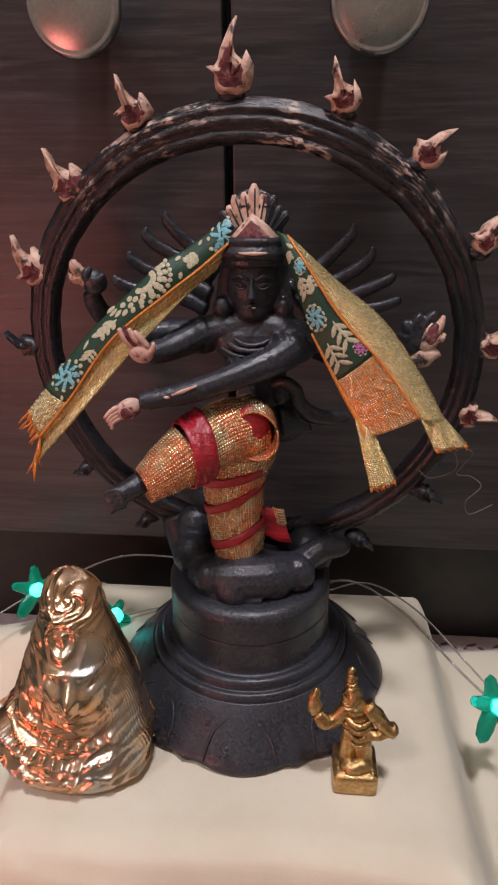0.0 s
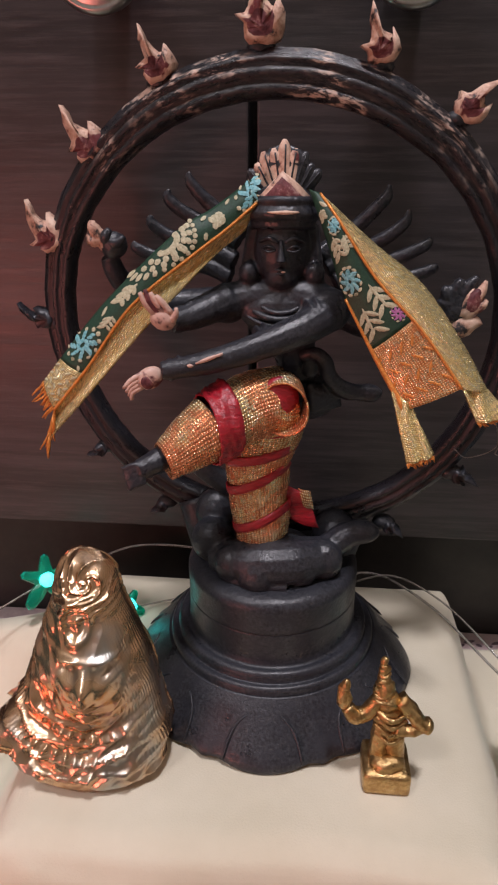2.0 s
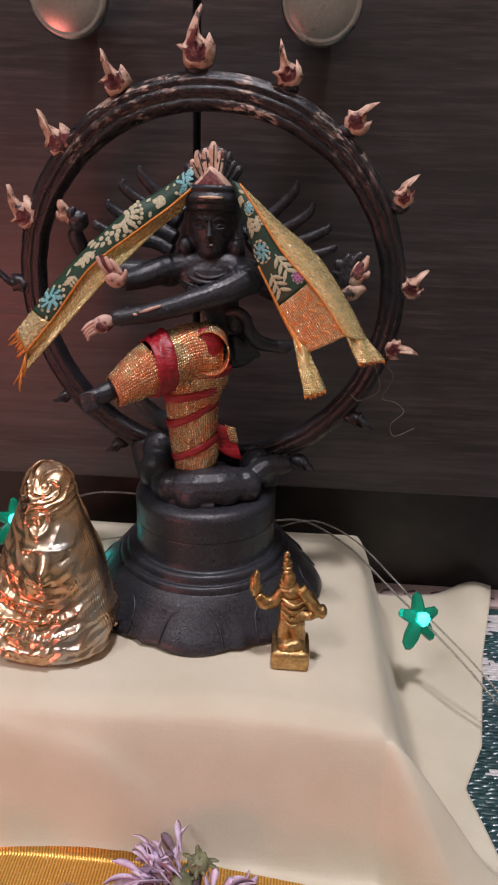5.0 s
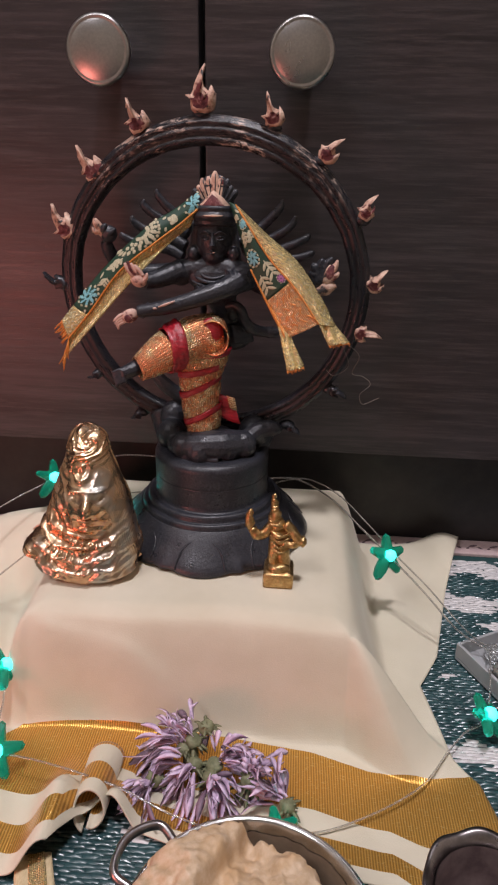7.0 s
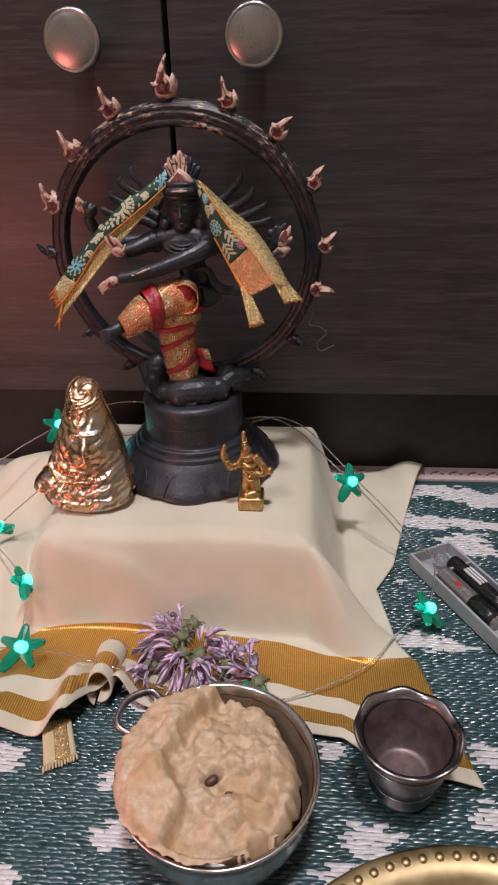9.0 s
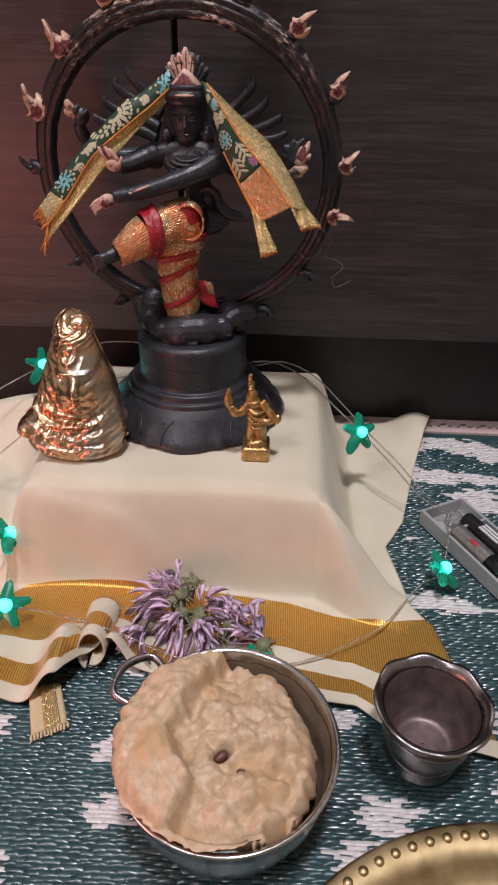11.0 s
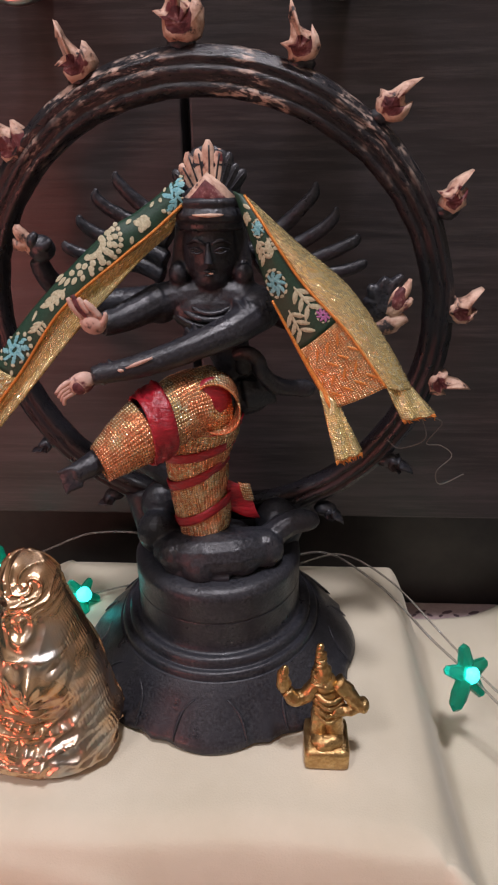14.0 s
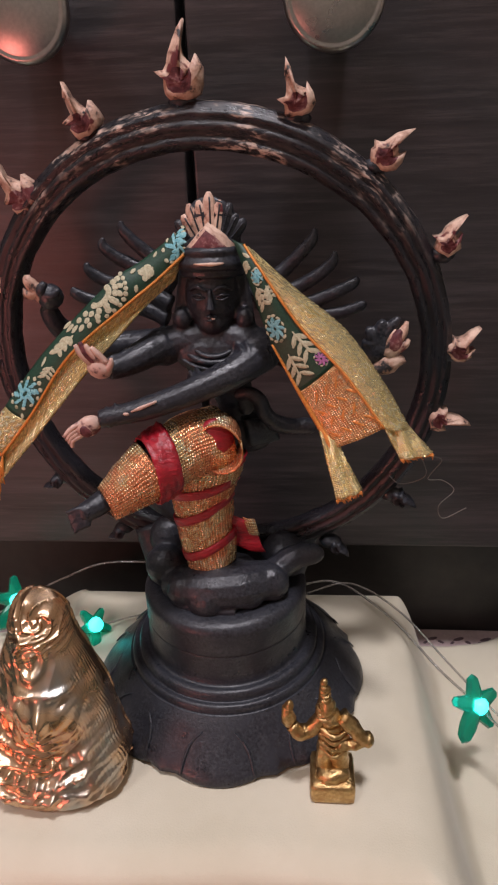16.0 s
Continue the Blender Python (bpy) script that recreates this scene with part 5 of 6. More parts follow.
# ---- gilded mask on the cloth ----
def mask_relief(X, Z, u):
    """Raised forms of the mask in millimetres, over its smooth shell."""
    def hump(x0, z0, rx, rz, p=2.0):
        return math.exp(-(abs((X - x0) / rx) ** p + abs((Z - z0) / rz) ** p))

    def crest(q, k):
        return (1 - abs(math.sin(q * k))) ** 1.6

    def step(q, k):
        return 1 / (1 + math.exp(max(-40.0, min(40.0, -q * k))))

    wx = X + 1.6 * noise.noise(Vector((X * 0.10, Z * 0.10, 4.0)))
    wz = Z + 1.6 * noise.noise(Vector((X * 0.10, Z * 0.10, 9.0)))
    # plain oval front with brow, ridge and lips
    face = math.exp(-(abs((X - 3.2) / 8.6) ** 3 + ((Z - 44.5) / 12.5) ** 2))
    h = 3.4 * face
    h += 2.3 * hump(3.0, 45.6, 1.9, 4.6) + 0.9 * hump(3.0, 42.2, 2.6, 1.3)
    h -= 2.2 * hump(-1.6, 49.2, 2.6, 2.0) + 2.2 * hump(7.8, 49.2, 2.6, 2.0)
    h += 0.8 * hump(-1.4, 49.2, 1.5, 0.8) + 0.8 * hump(7.6, 49.2, 1.5, 0.8)
    h += 1.1 * hump(-1.6, 52.6, 3.2, 0.8) + 1.1 * hump(7.8, 52.6, 3.2, 0.8)
    h += 1.1 * hump(2.8, 38.4, 2.8, 0.6) + 1.0 * hump(2.8, 36.8, 2.4, 0.6) + 1.3 * hump(2.8, 33.4, 2.8, 1.6)
    h *= 1.35
    # wound locks at the top, folds under them and a hanging loop
    r = math.hypot(wx - 2.4, (wz - 74.0) * 0.9)
    a = math.atan2(wz - 74.0, wx - 2.4)
    h += 0.9 * math.exp(-((r / 7.0) ** 4)) + 0.9 * math.exp(-((r / 7.6) ** 4)) * crest(r + a * 1.2, 1.15)
    bun = hump(2.4, 67.0, 8.5, 4.5, 3.0)
    h += bun * (0.7 + 0.8 * crest(wz - 0.45 * wx, 1.0))
    q = math.hypot((wx - 0.2) * 1.2, (wz - 62.5) * 0.72)
    h += 1.1 * math.exp(-(((q - 4.0) / 1.1) ** 2)) + 0.4 * math.exp(-((q / 1.8) ** 2))
    # hair parted over the brow and swept down both sides in fine strands
    hair = (1 - face) * step(Z - 34, 0.6) * (1 - bun) * step(70 - Z, 0.5)
    side = abs(X - 1.0)
    h += hair * 0.55 * crest(side * 0.55 + 0.16 * abs(Z - 60) ** 1.1, 0.9) * step(9.5 + 0.28 * (60 - Z) - side, 0.8)
    away = step(u - 0.42, 18) * step(Z - 8, 0.4)
    left = step(-0.62 - u, 18) * step(Z - 27, 0.6)
    line = 62 * u + 0.30 * Z + 3.0 * noise.noise(Vector((u * 3.0, Z * 0.07, 1.0)))
    h += (away + left) * (0.20 * crest(line, 1.3) + 0.15 * crest(line, 2.7))
    # shawl: deep hooked folds about the chin, a beaded hem, and a lobe at one shoulder
    q = math.hypot((wx - 3.0) * 0.80, wz - 42)
    ang = math.atan2(wx - 3.0, 42 - wz)
    low = step(q - 13.0, 1.2) * step(33 - Z + 0.18 * abs(X), 0.5) * min(1.0, Z / 6) * (1 - 0.75 * away)
    fold = crest(q + 2.2 * math.sin(ang * 1.6 + 0.6), 0.46)
    h += low * (1.9 * fold + 0.8 * crest(wx * 0.8 - wz * 0.9, 0.50) * step(X + 2, 0.4) + 0.8 * crest(wx * 0.7 + wz, 0.42) * step(-X - 4, 0.4))
    for rad in (17.5, 26.0):
        bead = math.exp(-(((q - rad) / 0.9) ** 2)) * low
        h += bead * (0.5 + 0.7 * max(0.0, math.sin(ang * rad * 2.1)))
    h += 3.2 * hump(-26, 18, 3.6, 4.5) - 1.6 * hump(-20.5, 25.5, 2.6, 3.0) - 1.2 * hump(-17, 14, 1.6, 7.0)
    h += 0.6 * noise.noise(Vector((X * 0.14, Z * 0.14, 2.0))) + (1 - 0.7 * face) * (0.45 * noise.noise(Vector((X * 0.36, Z * 0.30, 5.0))) + 0.08 * noise.noise(Vector((X * 0.8, Z * 0.6, 7.0)))) * (1 - 0.6 * away)
    return 1.25 * h / 1000


def gilded_mask():
    bm = bmesh.new()
    # z, half-width, centre x, depth, in millimetres
    prof = [(0.0, 17, -56, 16), (1.5, 20.5, -56.5, 18), (5, 24.0, -57.6, 19), (11, 27.0, -58.2, 19), (16, 27.4, -58.4, 18.5), (19, 26.8, -58.0, 18), (22, 24.6, -56.9, 18), (26, 22.6, -55.9, 17.6), (34, 20.6, -55.0, 17), (44, 18.2, -54.6, 16), (54, 14.6, -54.4, 14), (62, 11.6, -54.4, 12), (68, 9.6, -54.4, 10.5)]
    zs, ws, cs, ds = (np.array(c) / 1000 for c in zip(*prof))
    nz, nu = 250, 250
    front, back = [], []
    for i in range(nz):
        z = 0.080 * math.sin(math.pi / 2 * i / (nz - 1))
        cap = math.sqrt(max(0.0004, 1 - max(0.0, (z - 0.068) / 0.01202) ** 2))
        w, c, d = np.interp(z, zs, ws) * cap, np.interp(z, zs, cs), np.interp(z, zs, ds) * cap
        rf, rb = [], []
        for k in range(nu + 1):
            u = -1 + 2 * k / nu
            x = c + w * math.sin(u * math.pi / 2)
            e = math.cos(u * math.pi / 2)
            y = 0.006 - d * e**0.75
            h = mask_relief((x + 0.055) * 1000, z * 1000, u) * min(1.0, z / 0.005) * cap**0.5
            y -= h * min(1.0, e * 2.5)
            x += h * math.sin(u * math.pi / 2) * 0.8 * min(1.0, (1 - abs(u)) * 12)
            rf.append(Vector((x - 0.001, y + 0.005 - 0.005 * (1 - z / 0.08), TOP + z * 0.97)))
            rb.append(Vector((x - 0.001, 0.0095 + 0.004 * e * cap, TOP + z * 0.97)))
        front.append(rf)
        back.append(rb)
    sheet(bm, front)
    sheet(bm, back)
    for col in (0, nu):
        sheet(bm, [[front[i][col] for i in range(nz)], [back[i][col] for i in range(nz)]])
    sheet(bm, [front[0], back[0]])
    sheet(bm, [front[-1], back[-1]])
    bmesh.ops.remove_doubles(bm, verts=bm.verts, dist=1e-6)
    return tagged(part("gilded_mask", bm, GILT), "shiny gilded relief mask with combed hair standing on the cloth", "mask")


gilded_mask()


# ---- small brass figure ----
def brass_figure():
    bm = bmesh.new()
    cx, cy = 0.0372, 0.0035
    box(bm, (cx - 0.0074, cy - 0.0080, TOP), (cx + 0.0074, cy + 0.0068, TOP + 0.0085), 0.0018)
    for k in range(7):
        blob(bm, (cx + rnd.uniform(-0.005, 0.005), cy + rnd.uniform(-0.0075, -0.004), TOP + rnd.uniform(0.003, 0.009)), (0.0022, 0.0014, 0.0022), rough=0.0004)
    blob(bm, (cx, cy - 0.003, TOP + 0.0095), (0.0055, 0.0042, 0.0030), rough=0.0008)
    tube(bm, [(cx - 0.0022, cy, TOP + 0.009), (cx - 0.0024, cy - 0.0004, TOP + 0.017), (cx - 0.0018, cy, TOP + 0.023)], [0.0034, 0.0030, 0.0036], 12, 12)
    tube(bm, [(cx + 0.0022, cy, TOP + 0.009), (cx + 0.0020, cy - 0.0004, TOP + 0.017), (cx + 0.0008, cy, TOP + 0.023)], [0.0034, 0.0030, 0.0036], 12, 12)
    blob(bm, (cx - 0.0006, cy, TOP + 0.0255), (0.0052, 0.0036, 0.0052), seg=16, rough=0.0005)
    blob(bm, (cx - 0.0012, cy, TOP + 0.0315), (0.0042, 0.0034, 0.0040), seg=16)
    blob(bm, (cx - 0.0024, cy - 0.0006, TOP + 0.0372), (0.0028, 0.0028, 0.0034), seg=14)
    for k in range(9):
        blob(bm, (cx - 0.0026 - 0.0001 * k, cy - 0.0002, TOP + 0.0330 + 0.0018 * k), (0.0037 - 0.00031 * k, 0.0034 - 0.00030 * k, 0.0013), seg=12)
    # shawl folds
    for k in range(4):
        tube(bm, [(cx - 0.0048, cy - 0.002, TOP + 0.030 - 0.003 * k), (cx, cy - 0.0042, TOP + 0.0275 - 0.003 * k), (cx + 0.0046, cy - 0.0018, TOP + 0.0288 - 0.003 * k)], [0.0006, 0.0009, 0.0006], 6, 10)
    # one arm raised on a lobed staff, one bent at the hip
    tube(bm, [(cx - 0.0038, cy, TOP + 0.0325), (cx - 0.0078, cy - 0.001, TOP + 0.0275), (cx - 0.0112, cy - 0.002, TOP + 0.0270), (cx - 0.0136, cy - 0.002, TOP + 0.0305)], [0.0024, 0.0024, 0.0026, 0.0022], 10, 16)
    blob(bm, (cx - 0.0146, cy - 0.002, TOP + 0.0345), (0.0024, 0.0020, 0.0050), (0, -6, 0), rough=0.0004)
    blob(bm, (cx - 0.0146, cy - 0.002, TOP + 0.0385), (0.0015, 0.0015, 0.0022))
    tube(bm, [(cx + 0.0022, cy, TOP + 0.0330), (cx + 0.0058, cy - 0.001, TOP + 0.0290), (cx + 0.0092, cy - 0.002, TOP + 0.0255), (cx + 0.0108, cy - 0.002, TOP + 0.0245)], [0.0028, 0.0028, 0.0024, 0.0028], 10, 16)
    tube(bm, [(cx + 0.0100, cy - 0.002, TOP + 0.0245), (cx + 0.0055, cy - 0.0025, TOP + 0.0225), (cx + 0.0015, cy - 0.003, TOP + 0.0235)], [0.0022, 0.0020, 0.0016], 10, 12)
    blob(bm, (cx + 0.0114, cy - 0.002, TOP + 0.0240), (0.0018, 0.0020, 0.0028))
    for v in bm.verts:
        if v.co.z > TOP + 0.012:
            v.co += Vector(noise.noise_vector(v.co * 380)) * 0.0008
    return tagged(part("brass_figurine", bm, BRASS), "small worn brass figurine on a square base on the cloth", "figurine")


brass_figure()


# ---- string of star lights with battery box ----
def star_light(parent, at, turn, size=0.0085, bulb_off=(0, 0, 0.002)):
    bm = bmesh.new()
    m = Matrix.LocRotScale(Vector(at), Euler([radians(a) for a in turn]), None)
    pts = []
    for k in range(5):
        arm = 1.3 if k == 2 else 1.0
        for off, r in ((-36, 0.46), (-19, 0.66 * arm), (-9, 0.93 * arm), (0, 1.0 * arm), (9, 0.93 * arm), (19, 0.66 * arm)):
            a = radians(90 + 72 * k + off)
            pts.append((size * 0.92 * r * math.cos(a), size * 0.92 * r * math.sin(a)))
    n = len(pts)
    top = [bm.verts.new(m @ Vector((x * 0.92, y * 0.92, 0.0016))) for x, y in pts]
    mid = [bm.verts.new(m @ Vector((x, y, 0.0))) for x, y in pts]
    bot = [bm.verts.new(m @ Vector((x * 0.92, y * 0.92, -0.0016))) for x, y in pts]
    ct, cb = bm.verts.new(m @ Vector((0, 0, 0.0034))), bm.verts.new(m @ Vector((0, 0, -0.0034)))
    for k in range(n):
        j = (k + 1) % n
        bm.faces.new((ct, top[k], top[j]))
        bm.faces.new((top[k], mid[k], mid[j], top[j]))
        bm.faces.new((mid[k], bot[k], bot[j], mid[j]))
        bm.faces.new((cb, bot[j], bot[k]))
    st = part("star", bm, STAR, parent, "green plastic star cover", smooth=False)
    bm = bmesh.new()
    blob(bm, m @ Vector(bulb_off), (0.0037, 0.0033, 0.0033), seg=14, rough=0.0006)
    part("bulb", bm, LED, st, "glowing cyan LED")
    return st


def wire(parent, pts, r=0.00055):
    bm = bmesh.new()
    tube(bm, pts, [r], 7, 12 * len(pts))
    return part("wire", bm, WIRE, parent)


def lights():
    sl = empty("string_lights", "string of green star fairy lights on clear wire, lit cyan", "fairy lights")
    for at, turn, s in ((mm(-106, 88, 64), (62, 10, 35), 0.0125), (mm(-65, 73, 63), (50, -10, 60), 0.0095), (mm(98, 51, 45), (58, 12, 28), 0.0135), (mm(138, -31, 13), (40, -24, 100), 0.0118), (mm(-80, -74, 16), (38, 8, 6), 0.0135), (mm(-90, -38, 29), (45, 35, 75), 0.0115), (mm(-125, 10, 30), (50, -10, 200), 0.0115), (mm(42, -95, 10), (14, 0, 15), 0.0105)):
        star_light(sl, at, turn, s)
    wire(sl, [mm(21, 100, 64), mm(44, 108, 61.5), mm(66, 84, 62), mm(84, 59, 56), mm(98, 51, 46), mm(117, 34, 34), mm(133, 24, 20), mm(146, 22, 11), mm(153, 20, 9)], 0.00055)
    wire(sl, [mm(28, 98, 62), mm(50, 104, 64), mm(70, 86, 64), mm(88, 62, 57), mm(101, 52, 47), mm(120, 36, 35), mm(136, 26, 21), mm(148, 24, 11), mm(156, 22, 9)], 0.00045)
    wire(sl, [mm(-22, 98, 72), mm(-40, 104, 74), mm(-66, 104, 74), mm(-84, 98, 70), mm(-104, 88, 64), mm(-124, 70, 58), mm(-142, 52, 52), mm(-170, 40, 48)], 0.00045)
    wire(sl, [mm(-38, 86, 60.5), mm(-50, 82, 60.5), mm(-65, 73, 62)], 0.0004)
    wire(sl, [mm(-72, 66, 61), mm(-88, 50, 56), mm(-104, 36, 44), mm(-125, 10, 31), mm(-118, -8, 31), mm(-104, -22, 30), mm(-90, -38, 29), mm(-84, -52, 26), mm(-82, -64, 22), mm(-80, -74, 17)], 0.00045)
    wire(sl, [mm(-140, -72, 16), mm(-105, -76, 17), mm(-80, -74, 15), mm(-62, -78, 18), mm(-42, -83, 19), mm(-22, -86, 15), mm(0, -92, 10), mm(24, -96, 7), mm(42, -95, 9), mm(60, -91, 6), mm(78, -83, 6), mm(94, -74, 7), mm(106, -64, 7), mm(118, -48, 7), mm(128, -37, 8), mm(138, -31, 10), mm(144, -14, 14), mm(150, 10, 14), mm(153, 18, 11)], 0.00045)
    # battery box
    ux, uy = Vector((0.47, -0.883, 0)), Vector((0.883, 0.47, 0))
    m = Matrix.Identity(4)
    for k, v in enumerate((uy, -ux, Vector((0, 0, 1)))):
        for r in range(3):
            m[r][k] = v[r]
    m.translation = Vector((0.1495, 0.0290, 0.0))
    bm = bmesh.new()
    box(bm, (-0.0155, -0.095, 0.0002), (0.0155, 0.0, 0.0022), 0.0006, m)
    for x0, x1 in ((-0.0155, -0.0138), (0.0138, 0.0155)):
        box(bm, (x0, -0.095, 0.0022), (x1, 0.0, 0.0105), 0.0004, m)
    box(bm, (-0.0138, -0.0016, 0.0022), (0.0138, 0.0, 0.0105), 0.0004, m)
    box(bm, (-0.0138, -0.0230, 0.0022), (0.0138, -0.0215, 0.0105), 0.0004, m)
    bx = part("battery_box", bm, FROST, sl, "grey translucent battery box", smooth=False)
    bm = bmesh.new()
    lathe(bm, [(0.0002, 0.0105), (0.0036, 0.0105), (0.0048, 0.0095), (0.0048, 0.004), (0.0036, 0.0025), (0.0002, 0.0025)], m @ Vector((0.001, -0.011, 0)), 24)
    part("switch", bm, CLEAR, bx, "clear round switch")
    for dx, dy in ((-0.0066, 0.0), (0.0054, 0.0055)):
        bm = bmesh.new()
        axis = [m @ Vector((dx, -0.0245 + dy - q, 0.0082)) for q in (0.0, 0.0008, 0.0445)]
        tube(bm, [axis[0], axis[1], axis[2]], [0.0046, 0.0052, 0.0052], 20, 12)
        bt = part("battery", bm, BATT_BLACK if dx > 0 else BATT_SILVER, bx, "black battery" if dx > 0 else "silver-grey battery with black end")
        bm = bmesh.new()
        if dx < 0:
            tube(bm, [m @ Vector((dx, -0.050 - q, 0.0082)) for q in (0, 0.0185)], [0.00532], 20, 4)
            part("sleeve", bm, BATT_BLACK, bt)
            bm = bmesh.new()
            blk = m @ Matrix.Translation((dx, -0.038, 0.0082)) @ Matrix.Rotation(radians(-22), 4, "Y")
            box(bm, (-0.0010, -0.0026, 0.00505), (0.0010, 0.0026, 0.0054), 0, blk)
            part("label", bm, LABEL_RED, bt, "red label block", smooth=False)
            bm = bmesh.new()
            tube(bm, [m @ Vector((dx - 0.0036, -0.0258 - q, 0.0056)) for q in (0, 0.024)], [0.0018], 10, 4)
            part("band", bm, BATT_GOLD, bt)
        else:
            blk = m @ Matrix.Translation((dx, -0.030, 0.0082))
            for k in range(3):
                box(bm, (-0.0030 + 0.0022 * k, -0.014, 0.00500 - 0.0004 * abs(k - 1)), (-0.0016 + 0.0022 * k, 0.001, 0.0054), 0, blk)
            part("label", bm, LABEL_WHITE, bt, "white lettering bars", smooth=False)
    return sl


lights()


# ---- flowers on the cloth ----
def petal(bm, at, d, L, w, mat=0, curl=0.3, twist=0.0):
    """One limp petal: a thin closed blade that curls and droops."""
    d = Vector(d).normalized()
    side = d.cross(Vector((0, 0, 1)))
    side = side.normalized() if side.length > 0.1 else Vector((1, 0, 0))
    side = Matrix.Rotation(twist, 3, d) @ side
    up = side.cross(d)
    top, bot = [], []
    for i in range(7):
        s = i / 6
        c = Vector(at) + d * L * s + up * (curl * L * (s * s - s * 0.5)) + side * (0.25 * curl * L * s * s) + Vector((0, 0, -0.55 * L * s * s))
        c.z = max(c.z, 0.0030)
        hw = w * (0.25 + 1.5 * s - 1.35 * s**4) if s < 1 else w * 0.30
        rim = up * hw * 0.22
        top.append([c - side * hw + rim, c + up * 0.00010, c + side * hw + rim])
        bot.append([c - side * hw + rim - up * 0.00005, c - up * 0.00012, c + side * hw + rim - up * 0.00005])
    sheet(bm, top, mat=mat)
    sheet(bm, bot, mat=mat)
    bmesh.ops.remove_doubles(bm, verts=bm.verts, dist=0.00007)


def flower(at, facing, n, L, label):
    fl = empty("flower", label, "flower", "wilted flowers")
    f = Vector(facing).normalized()
    a = f.orthogonal().normalized()
    b = f.cross(a)
    for k in range(n):
        th, spread = rnd.uniform(0, 2 * math.pi), abs(rnd.gauss(0.0, 0.85)) + 0.1
        d = f + (a * math.cos(th) + b * math.sin(th)) * spread
        bm = bmesh.new()
        start = Vector(at) + d * rnd.uniform(0.000, 0.006) + Vector((rnd.uniform(-1, 1), rnd.uniform(-1, 1), rnd.uniform(0, 1))) * 0.0025
        petal(bm, start, d, L * rnd.uniform(0.45, 0.92), rnd.uniform(0.0008, 0.0022), 0, rnd.uniform(-0.5, 0.8), rnd.uniform(-1.2, 1.2))
        part("petal", bm, DRY if rnd.random() < 0.10 else PETAL, fl)
    bm = bmesh.new()
    blob(bm, Vector(at) - f * 0.002, (0.0036, 0.0036, 0.0032), rough=0.0008)
    for k in range(26):
        th = rnd.uniform(0, 2 * math.pi)
        d = -f * rnd.uniform(-0.2, 1.0) + (a * math.cos(th) + b * math.sin(th)) * rnd.uniform(0.3, 1.0)
        petal(bm, Vector(at) - f * 0.002, d, rnd.uniform(0.004, 0.0085), 0.0009, 0, 0.2)
    part("calyx", bm, SEPAL, fl, "olive green calyx")
    return fl


for at, face, n, L in ((mm(-2, -62, 13), (-1, 0.1, 0.1), 42, 0.021), (mm(2, -60, 17), (-0.75, 0.35, 0.45), 34, 0.019), (mm(4, -70, 11), (-0.7, -0.75, 0.1), 40, 0.018), (mm(9, -57, 18), (0.1, -0.5, -0.85), 10, 0.008), (mm(16, -68, 12), (0.85, 0.15, 0.3), 44, 0.021), (mm(14, -76, 11), (0.45, -0.85, 0.15), 40, 0.017), (mm(44, -82, 9), (-0.8, 0.45, 0.35), 44, 0.019), (mm(30, -74, 13), (0.2, 0.2, 0.6), 34, 0.012), (mm(-12, -76, 8), (-0.5, -0.75, 0.1), 26, 0.016)):
    flower(at, face, n, L, "wilted lilac flower with olive calyx lying on the gold border")


